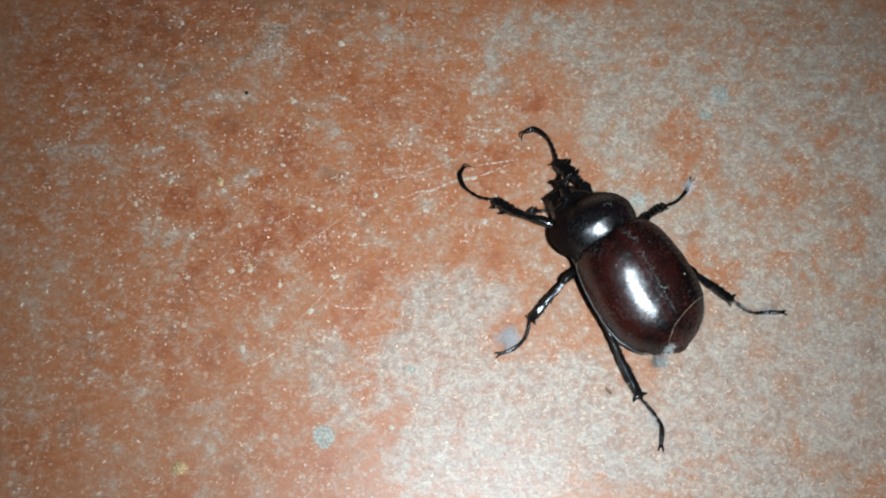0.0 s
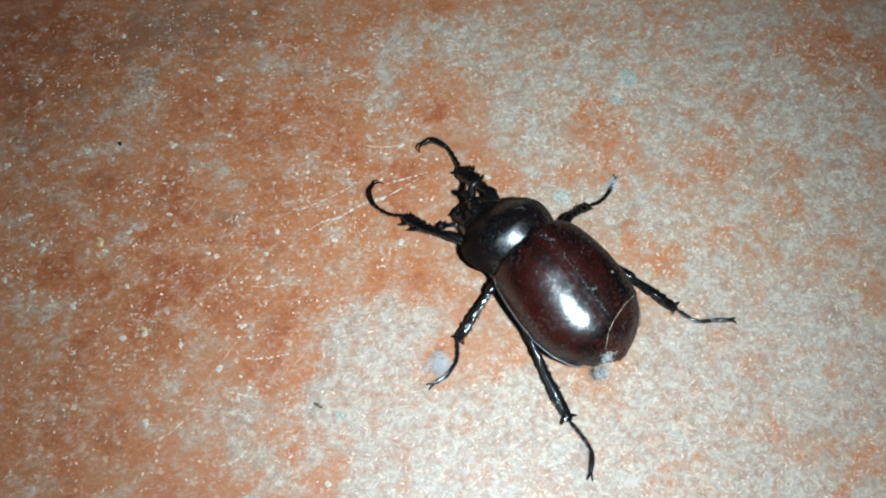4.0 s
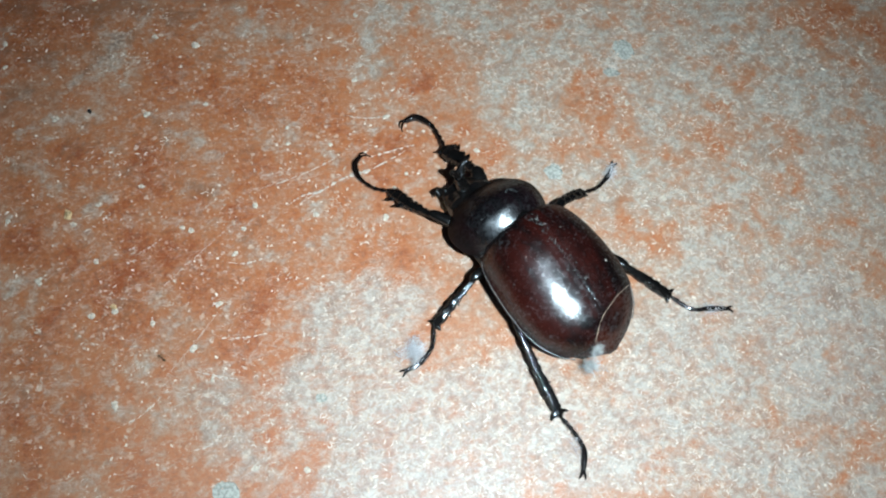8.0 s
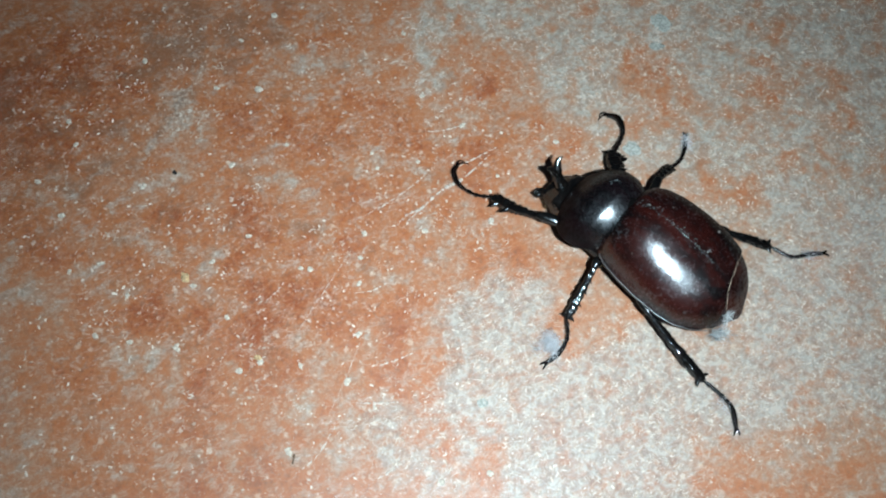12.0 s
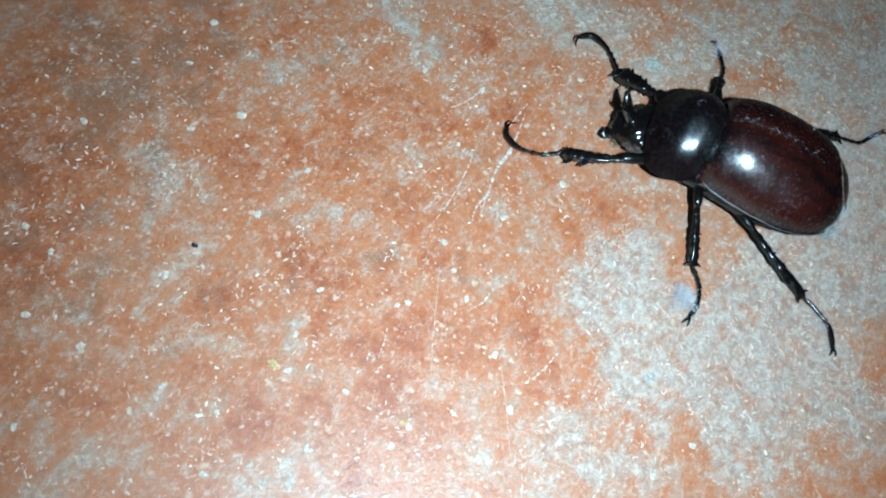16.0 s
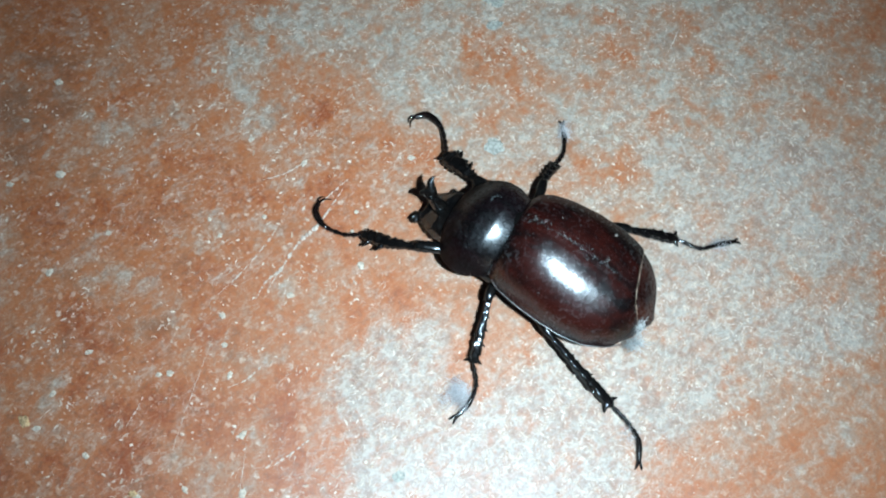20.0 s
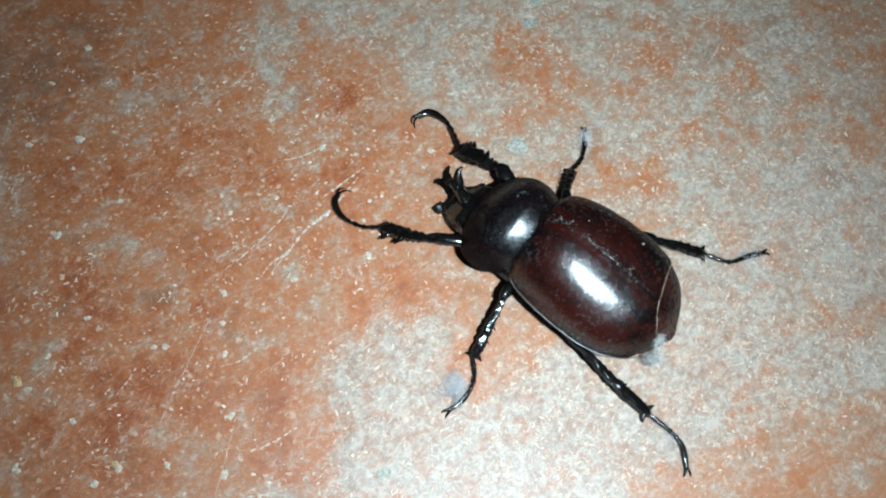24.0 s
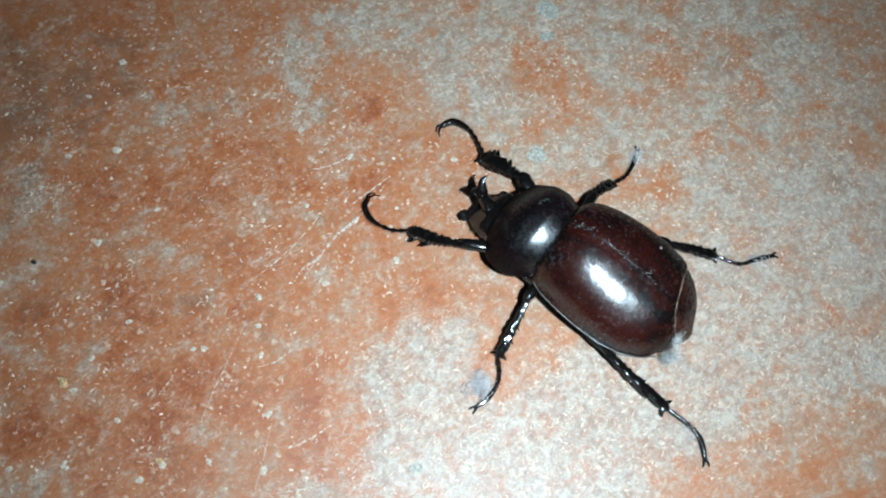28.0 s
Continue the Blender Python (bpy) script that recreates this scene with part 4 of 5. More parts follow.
        groove.append((x, y, (back_height(x, min(y, 2.0)) if y < 0.9 else pronotum_height(x + 0.7, y)) - 0.25))
    for _ in range(140):
        y = 0.8 - 15.5 * pick.random() ** 1.3
        x = pick.gauss(0.1, 0.4) * (1.3 if noise.noise(Vector((y * 0.6, 2, 2))) > 0 else 0.4)
        seam.append((x, y, back_height(x, y)))
    arc = curve_points([(0.9, 6.2, 0), (1.8, 6.5, 0), (2.4, 5.9, 0), (2.2, 5.3, 0)], 14)
    scuff = [(p.x - 0.7, p.y, pronotum_height(p.x, p.y) + 0.01) for p in (q + Vector((pick.gauss(0, 0.1), pick.gauss(0, 0.1), 0)) for q in arc)]
    verts, faces = dust_mesh(scuff, 5)
    tagged(stuff("scuff", verts, faces, DUST, beetle), "pale curved scuff on the pronotum")
    for name, places, words in (("groove_dust", groove, "blue-grey dust in the groove behind the pronotum"), ("seam_dust", seam, "grey dust along the seam of the wing cases")):
        verts, faces = dust_mesh(places, len(places))
        tagged(stuff(name, verts, faces, DUST, beetle), words)
    verts, faces = lint_mesh(200, (-3.5, -22.2, 5.0), (0.95, 1.0, 2.4), 3, (0.016, 0.04))
    stuff("lint", verts, faces, TAIL_LINT, beetle)
    # wisps caught along the seam
    wisps, skins = [], []
    for n in range(9):
        y = -0.6 - 11.5 * (n / 8) ** 1.2 + pick.uniform(-0.4, 0.4)
        verts, faces = lint_mesh(3, (0.35, y, back_height(0.35, y) - 0.05), (0.22, 0.8, 0.03), 40 + n, (0.010, 0.022))
        skins += [tuple(k + len(wisps) for k in face) for face in faces]
        wisps += verts
    tagged(stuff("seam_wisps", wisps, skins, TAIL_LINT, beetle), "pale wisps of lint along the seam")
    verts, faces = lint_mesh(170, (-3.0, -20.7, 9.4), (0.7, 0.8, 1.0), 4)
    tagged(stuff("lint", verts, faces, TAIL_LINT, beetle), "grey lint stuck to the tail")
    return beetle, head, antennae


FLOOR_OB = build_floor()
BEETLE, HEAD, ANTENNAE = build_beetle()
LEG_PARTS = {}
for key, (thigh, shin, foot, thick, label, teeth) in LEGS.items():
    LEG_PARTS[key] = leg(BEETLE, thigh, shin, foot, thick, label, teeth, key in ("LF", "RF"))
LINT_ON = []
for key, count, centre, radii, seed in (("LM", 800, (0.9, 4.6, 0.8), (1.7, 2.3, 0.6), 11), ("RM", 260, (0.6, 7.2, 0.9), (0.8, 1.2, 0.6), 12),
                                       ("LH", 50, (-0.6, 4.6, 0.8), (0.6, 1.6, 0.4), 13), ("RH", 160, (0.5, 7.2, 0.7), (0.6, 1.6, 0.4), 14)):
    verts, faces = lint_mesh(count, centre, radii, seed)
    LINT_ON.append((key, tagged(stuff("lint", verts, faces, LINT, LEG_PARTS[key][0]), "grey lint clinging to the foot")))


# ---- ant ----
def build_ant():
    ant = tagged(new("ant"), "tiny brown ant walking over the floor", "ant")
    for name, centre, radii in (("gaster", (0, -0.75, 0.34), (0.26, 0.42, 0.25)), ("thorax", (0, 0.05, 0.36), (0.14, 0.36, 0.15)), ("head", (0, 0.62, 0.36), (0.22, 0.25, 0.18))):
        bm = bmesh.new()
        blob(bm, centre, radii, 0.05, 8)
        bmesh.ops.scale(bm, vec=(0.8, 0.8, 0.8), verts=bm.verts)
        part(name, bm, ANT_SKIN, ant)
    for side in (-1, 1):
        for y, reach in ((0.25, 0.55), (0.05, 0.0), (-0.15, -0.6)):
            bm = bmesh.new()
            tube(bm, [(0.08 * side, y, 0.34), (0.45 * side, y + 0.4 * reach, 0.5), (0.85 * side, y + reach, 0.04)], [0.05, 0.04, 0.025], 5)
            bmesh.ops.scale(bm, vec=(0.8, 0.8, 0.8), verts=bm.verts)
            part("leg", bm, ANT_SKIN, ant)
        bm = bmesh.new()
        tube(bm, [(0.1 * side, 0.8, 0.4), (0.28 * side, 1.05, 0.45), (0.34 * side, 1.4, 0.25)], [0.035, 0.03, 0.025], 5)
        bmesh.ops.scale(bm, vec=(0.8, 0.8, 0.8), verts=bm.verts)
        part("antenna", bm, ANT_SKIN, ant)
    return ant


ANT = build_ant()


# ---- crumbs, flecks and scratches on the floor ----
def crumb(name, x, y, size, mat, label, category, long=1.0, turn=0.0, flat=0.35, seed=0):
    bm = bmesh.new()
    made = bmesh.ops.create_icosphere(bm, subdivisions=4, radius=1.0)["verts"]
    for v in made:
        ragged = 1.0 if flat > 0.1 else 0.4
        push = 1 + 0.6 * ragged * noise.noise(v.co * 1.8 + Vector((seed * 3.1, x, y))) + 0.3 * ragged * noise.noise(v.co * 4 + Vector((seed, y, x)))
        v.co = Vector((v.co.x * size * push, v.co.y * size * long * push, (v.co.z * push + (0.7 if flat > 0.1 else -0.25)) * size * flat))
    ob = part(name, bm, mat, None, label)
    ob.matrix_basis = pose(x * MM, y * MM, 0, 0, 0, turn)
    return tagged(ob, category=category, group=category + "s on the floor")


FLECKS = [(-27, 97.6, 0.75, 1.7, -50), (30.1, 82, 0.75, 1.3, 60), (15.2, 91.4, 0.6, 2.0, -60), (-28.2, 82.8, 0.6, 1.5, 70), (-57.1, 97.8, 0.75, 1.4, 50),
          (-17.9, 112.2, 0.95, 1.2, 0), (-12.8, 31.8, 0.7, 1.3, 80), (-59.6, 106, 0.7, 1.5, 40), (-32.9, 44.7, 0.8, 1.6, 10), (-42.7, 98.7, 0.7, 1.6, -60),
          (-51.9, 111.4, 0.7, 1.4, -50), (-16.5, 59, 0.75, 1.5, -70), (-44.7, 67.5, 0.6, 1.7, -65), (-35.7, 69.5, 0.65, 1.4, 20), (-52.8, 86.4, 0.55, 1.8, 80),
          (-39.4, 77, 0.55, 1.9, 60), (-32.8, 60.2, 0.75, 1.3, -40), (-5.2, 30.4, 0.75, 1.2, 30)]
MORE_FLECKS = [(12.6, 115.5, 0.75, 1.2, 20), (-36.1, 125.8, 0.8, 1.3, 0), (-17.6, 124.5, 0.6, 1.5, 30), (-25.1, 115.1, 0.8, 1.3, 50), (-52.1, 116.9, 0.7, 1.4, 10),
               (-20.9, 52, 0.75, 1.5, -30), (-27, 57.3, 0.6, 1.6, 0), (-36.4, 59.9, 0.75, 1.3, 60), (-35.3, 80.2, 0.6, 1.5, -70), (-13.4, 67.7, 0.55, 1.8, -50),
               (-44.6, 66.9, 0.55, 1.6, 30), (-18.2, 46.5, 0.5, 1.4, 0), (61, 67.8, 0.75, 1.4, 20), (64.5, 81.9, 0.65, 1.3, 60), (59.7, 88.4, 0.55, 2.2, -10),
               (77.7, 72.6, 0.6, 1.7, 10), (78.4, 86, 0.7, 1.5, 40), (-56.3, 73.9, 0.7, 1.4, 0)]
GRAINS = [(-9.4, 76.3, 0.5), (-11.6, 72.1, 0.45), (10.5, 100.2, 0.5), (12.2, 70.8, 0.6), (-20.3, 73, 0.5), (-21.7, 73.8, 0.4), (-2.8, 88, 0.4), (-2.7, 91.4, 0.35),
          (-9.9, 128.3, 0.6), (-16.6, 98.4, 0.4), (-69.3, 94.5, 0.5), (-49.9, 79, 0.45), (0.6, 73.1, 0.5), (4.6, 86.8, 0.4), (60.9, 64.7, 0.4), (108.4, 93.8, 0.5),
          (-51.4, 70.8, 0.45), (-57.9, 86.7, 0.4), (14.5, 76.5, 0.35), (17, 79, 0.35)]
PATCHES = [(42.9, 75.8, 1.7, 1.0, 0), (62.3, 100.8, 2.0, 1.3, 20), (-17.3, 28.7, 1.9, 1.1, 40), (58.7, 95.7, 1.1, 1.5, 70), (-2, 41, 0.75, 1.3, 80)]
for n, (x, y, size, long, turn) in enumerate(FLECKS + MORE_FLECKS):
    crumb("cement_fleck", x, y, size * 0.54, CRUMB, "pale flake of cement lying on the floor", "fleck", long, turn, 0.25, n)
for n, (x, y, size) in enumerate(GRAINS):
    crumb("sand_grain", x, y, size * 0.8, CRUMB, "small whitish grain of sand on the floor", "grain", 1.2, 50 * n, 0.6, n + 40)
for n, (x, y, size, long, turn) in enumerate(PATCHES):
    crumb("cement_spot", x, y, size, CEMENT, "dried blue-grey drop of cement", "spot", long, turn, 0.04, n + 70)
crumb("black_crumb", -36.9, 99.6, 0.32, SOOT, "tiny black crumb on the red floor", "crumb", 1.3, 30, 0.7, 90)
for n, (x, y, size) in enumerate(((-40.3, 78.9, 0.6), (-33, 61, 0.4), (-42, 23, 0.95))):
    crumb("ochre_crumb", x, y, size, OCHRE, "ochre crumb of dirt on the floor", "crumb", 1.3, 40 * n, 0.5, n + 91)


def scratch(points, width, seed):
    """A shallow pale scrape: a low ragged ridge of scraped cement."""
    width *= 1.1
    bm = bmesh.new()
    line = curve_points([(x, y, 0) for x, y in points], 40)
    pick = random.Random(seed)
    first, last = 0, len(line) - 1
    while first < last - 3:
        count = pick.randint(5, 14)
        piece = [p + Vector((pick.gauss(0, 0.05), pick.gauss(0, 0.05), 0)) for p in line[first:first + count + 1]]
        swell = width * math.sin(math.pi * (0.06 + 0.88 * first / last)) * pick.uniform(0.35, 1.1)
        if len(piece) > 2:
            tube(bm, piece, [max(0.03, swell * math.sin(math.pi * (n + 0.5) / len(piece)) * pick.uniform(0.6, 1.2)) for n in range(len(piece))], 6, 0.14)
        first += count + pick.randint(0, 3)
    return tagged(part("scratch", bm, SCRATCH, FLOOR_OB, "pale scratch in the red coat"), kind="structure")


SCRATCHES = [
    ([(-1.8, 75.8), (2.6, 78), (6.7, 79.9), (10.8, 80.7), (17.7, 83.8)], 0.42), ([(-8.4, 79.6), (-3.1, 80.8), (2.4, 82.7), (5, 84)], 0.24),
    ([(10.6, 83.2), (14.8, 84), (19.3, 84.8)], 0.26), ([(8, 92.7), (11.5, 91.6), (15.6, 91.5)], 0.22), ([(-4, 75.6), (-1.2, 77.2), (1.9, 77.4)], 0.3),
    ([(-25.6, 63), (-21.7, 66.5), (-17, 70.4), (-12.6, 74)], 0.08), ([(-28.9, 70.1), (-27, 71), (-25, 72.4)], 0.16), ([(-25.5, 47.8), (-21.5, 52), (-16, 58.6)], 0.08),
    ([(-20.8, 48.3), (-17.8, 47.1), (-14.5, 46)], 0.28), ([(-15.9, 52.9), (-13, 52.7), (-9, 52.9)], 0.2), ([(-14.7, 66.3), (-11.9, 65.7), (-8.6, 66.2)], 0.22),
    ([(80.7, 73), (83.4, 74.3), (85.7, 75.6)], 0.26), ([(-22.5, 36), (-19.7, 36.1), (-17.3, 37.5)], 0.26), ([(49, 33), (55, 27.5), (60, 22)], 0.12),
    ([(-33, 41), (-29, 42.5), (-25, 46)], 0.2)]
for n, (line, width) in enumerate(SCRATCHES):
    scratch(line, width, n)


def scatter_grit(count):
    """Loose pale grit: little uneven octahedra pressed into the coat."""
    pick = random.Random(21)
    verts, faces = [], []
    for _ in range(count):
        x, y = pick.uniform(-78, 118), pick.uniform(12, 138)
        if noise.noise(Vector((x * 0.16, y * 0.16, 5))) + 0.6 * noise.noise(Vector((x * 0.5, y * 0.5, 8))) < pick.uniform(-0.4, 0.8):
            continue
        size = 0.08 + 0.24 * pick.random() ** 3
        turn = pick.uniform(0, 6.3)
        long = pick.uniform(0.8, 1.9)
        first = len(verts)
        for a, h in ((0, 0.3), (1.3, 0.2), (2.9, 0.35), (4.3, 0.25)):
            r = size * pick.uniform(0.7, 1.2)
            u, v = r * long * math.cos(a), r * math.sin(a)
            verts.append((x + u * math.cos(turn) - v * math.sin(turn), y + u * math.sin(turn) + v * math.cos(turn), h * size * 0.6))
        verts.append((x, y, size * pick.uniform(0.5, 0.9)))
        verts.append((x, y, -0.05))
        for k in range(4):
            faces.append((first + k, first + (k + 1) % 4, first + 4))
            faces.append((first + (k + 1) % 4, first + k, first + 5))
    return tagged(stuff("floor_grit", verts, faces, GRIT), "pale grit scattered over the red floor", "grit", kind="stuff")


WORN = GREY_A + GREY_B + GREY_C + GREY_D + GREY_E + GREY_F + GREY_G + CREAM_A + CREAM_B
BARE = spread(WORN, *np.meshgrid(np.arange(-78.0, 119.0), np.arange(12.0, 139.0)))


def scatter_threads(count):
    """Short curled strands of pale dust caught in the pores."""
    pick = random.Random(22)
    verts, faces = [], []
    for _ in range(count):
        x, y = pick.uniform(-78, 118), pick.uniform(12, 138)
        bare = BARE[round(y) - 12, round(x) + 78]
        if noise.noise(Vector((x * 0.14, y * 0.14, 3))) + 0.7 * noise.noise(Vector((x * 0.45, y * 0.45, 6))) + 1.2 * bare < pick.uniform(0.15, 1.25):
            continue
        a, bend = pick.gauss(0.35, 0.7), pick.gauss(0, 0.3)
        wide = 0.04 + 0.13 * pick.random() ** 2
        step = pick.uniform(0.12, 0.3)
        first, steps = len(verts), pick.randint(3, 5)
        for n in range(steps):
            w = wide * math.sin(math.pi * (n + 0.6) / (steps + 0.2)) * pick.uniform(0.6, 1.2)
            c, s = math.cos(a), math.sin(a)
            verts += [(x - s * w, y + c * w, 0.004), (x, y, 0.05), (x + s * w, y - c * w, 0.004)]
            x, y, a = x + c * step, y + s * step, a + bend + pick.gauss(0, 0.5)
        for n in range(steps - 1):
            b = first + 3 * n
            faces += [(b, b + 1, b + 4, b + 3), (b + 1, b + 2, b + 5, b + 4)]
    return tagged(stuff("dust_threads", verts, faces, THREADS), "pale threads of dust in the floor's pores", "dust", kind="stuff")


scatter_grit(11000)
scatter_threads(46000)


# ---- the phone's lamp, the only light ----
def build_lamp():
    mat, nodes, links, bsdf = material("white_lamp")
    bsdf.inputs["Base Color"].default_value = (0.9, 0.9, 0.85, 1)
    bsdf.inputs["Emission Color"].default_value = (0.92, 1.0, 1.02, 1)
    bsdf.inputs["Emission Strength"].default_value = 7200.0
    beam_collar, _, _, skin = material("collar_black")
    skin.inputs["Base Color"].default_value = (0.02, 0.02, 0.022, 1)
    lamp = tagged(new("phone_lamp"), "small white lamp of a hand-held phone", "lamp")
    bm = bmesh.new()
    bmesh.ops.create_circle(bm, cap_ends=True, segments=24, radius=2.2)
    bmesh.ops.reverse_faces(bm, faces=bm.faces)
    part("lens", bm, mat, lamp, "glowing lens", False)
    # an unseen deep collar, added round the lens to make the beam fall off
    bm = bmesh.new()
    rings = [[bm.verts.new((r * math.cos(a), r * math.sin(a), z)) for a in (2 * math.pi * k / 32 for k in range(32))]
             for r, z in ((0.1, 0.6), (2.7, 0.5), (2.7, -3.4), (3.3, -3.4), (3.3, 2.0), (0.1, 2.0))]
    for low, high in zip(rings, rings[1:]):
        for k in range(32):
            bm.faces.new((low[k], low[(k + 1) % 32], high[(k + 1) % 32], high[k]))
    part("beam_collar", bm, beam_collar, lamp, "unseen black collar added to narrow the beam")
    return lamp


PHONE_LAMP = build_lamp()


# ---- what moves: seconds, place in mm, turn in degrees (legs: in the beetle's space, and the foot's bend) ----
BODY = [
    (0, 35.46, 62.28, 29.38), (0.5, 35.5, 61.53, 28.76), (1, 35.38, 61.29, 28.72), (1.5, 35.02, 61.96, 29.45), (2, 34.23, 61.07, 28.04),
    (2.5, 34.51, 60.61, 27.0), (3, 34.4, 60.3, 27.0), (3.5, 33.59, 60.77, 27.81), (5.5, 33.02, 60.19, 26.75), (6.0, 33.34, 59.48, 25.69),
    (6.5, 33.29, 59.35, 25.8), (7.0, 32.9, 59.55, 26.21), (7.5, 32.84, 59.52, 26.48), (8.0, 32.84, 59.36, 26.42), (8.5, 32.74, 59.11, 26.6),
    (9.0, 32.66, 59.14, 26.46), (9.5, 32.38, 58.98, 26.2), (10.0, 32.6, 58.61, 26.02), (10.5, 32.17, 58.28, 26.28), (11.0, 31.66, 58.06, 26.51),
    (11.5, 31.31, 58.11, 26.05), (13.5, 31.9, 57.44, 21.71), (14.0, 31.7, 57.62, 21.48), (14.5, 31.66, 57.71, 21.68), (15.0, 31.83, 57.75, 21.81),
    (15.5, 31.77, 57.69, 21.42), (16.0, 31.77, 57.6, 21.09), (16.5, 31.92, 57.56, 20.76), (17.0, 32.14, 57.51, 20.28), (17.5, 32.27, 57.41, 20.52),
    (18.0, 32.23, 57.3, 20.81), (18.5, 32.41, 57.32, 20.94), (19.0, 32.47, 57.13, 20.98), (19.5, 32.45, 57.2, 20.94), (20.0, 32.27, 57.03, 20.82),
    (20.5, 32.42, 56.92, 20.34), (21.0, 32.57, 56.83, 20.7), (21.5, 32.59, 56.89, 21.3), (23.5, 34.06, 56.66, 20.59), (24.0, 34.0, 56.44, 20.29),
    (24.5, 33.9, 56.35, 20.16), (25.0, 33.73, 56.42, 20.8), (25.5, 33.8, 56.4, 20.96), (26.0, 33.79, 56.41, 21.05), (26.5, 33.74, 56.34, 21.26),
    (27.0, 33.75, 56.39, 21.0), (27.5, 33.83, 56.36, 20.96), (28.0, 33.89, 56.39, 20.46),
]
LF_ROWS = [
    (0, -13.18, 21.22, 28.8, -13.4), (0.5, -13.11, 21.8, 27.4, -12.8), (1, -12.94, 21.98, 26.4, -13.1), (1.5, -12.7, 21.43, 26.5, -15.4),
    (2, -12.14, 21.57, 24.0, -12.7), (2.5, -12.61, 21.92, 25.2, -14.1), (3, -12.4, 22.2, 23.9, -13.9), (3.5, -11.57, 21.56, 21.6, -12.6),
    (5.5, -11.16, 21.52, 19.9, -10.5), (6.0, -11.52, 22.06, 20.6, -10.3), (6.5, -11.37, 22.16, 19.8, -9.8), (7.0, -10.94, 21.87, 18.4, -8.9),
    (7.5, -10.76, 21.9, 17.6, -8.5), (8.0, -10.7, 22.0, 17.1, -8.2), (8.5, -10.65, 22.24, 16.6, -9.8), (9.0, -10.87, 22.19, 17.6, -12.5),
    (9.5, -10.87, 22.18, 17.7, -14.1), (10.0, -11.2, 22.6, 18.5, -16.7), (10.5, -10.54, 22.58, 15.7, -14.5), (11.0, -9.87, 22.41, 13.1, -12.4),
    (11.5, -9.49, 22.09, 11.7, -12.2), (13.5, -10.33, 22.05, 15.5, -18.5), (14.0, -10.03, 21.75, 14.5, -19.2), (14.5, -9.87, 21.63, 13.9, -16.3),
    (15.0, -9.89, 21.62, 14.0, -14.2), (15.5, -9.95, 21.59, 14.3, -14.7), (16.0, -10.03, 21.63, 14.6, -15.2), (16.5, -10.27, 21.66, 15.7, -16.4),
    (17.0, -10.62, 21.7, 17.2, -18.0), (17.5, -10.61, 21.86, 17.0, -17.7), (18.0, -10.41, 21.97, 15.9, -16.7), (18.5, -10.53, 22.02, 16.4, -17.1),
    (19.0, -10.5, 22.2, 16.0, -16.5), (19.5, -10.51, 22.1, 16.2, -16.4), (20.0, -10.32, 22.15, 15.3, -15.2), (20.5, -10.55, 22.03, 16.5, -15.4),
    (21.0, -10.47, 22.05, 16.1, -14.9), (21.5, -10.22, 21.92, 15.2, -14.0), (23.5, -11.57, 21.8, 21.2, -17.4), (24.0, -11.49, 21.74, 21.0, -16.4),
    (24.5, -11.42, 21.88, 20.4, -15.8), (25.0, -11.02, 21.99, 18.6, -14.8), (25.5, -10.95, 22.05, 18.2, -14.8), (26.0, -10.85, 22.04, 17.8, -14.6),
    (26.5, -10.64, 22.13, 16.7, -14.0), (27.0, -10.69, 22.02, 17.1, -14.3), (27.5, -10.71, 22.07, 17.1, -14.4), (28.0, -10.9, 21.96, 18.1, -15.1),
]
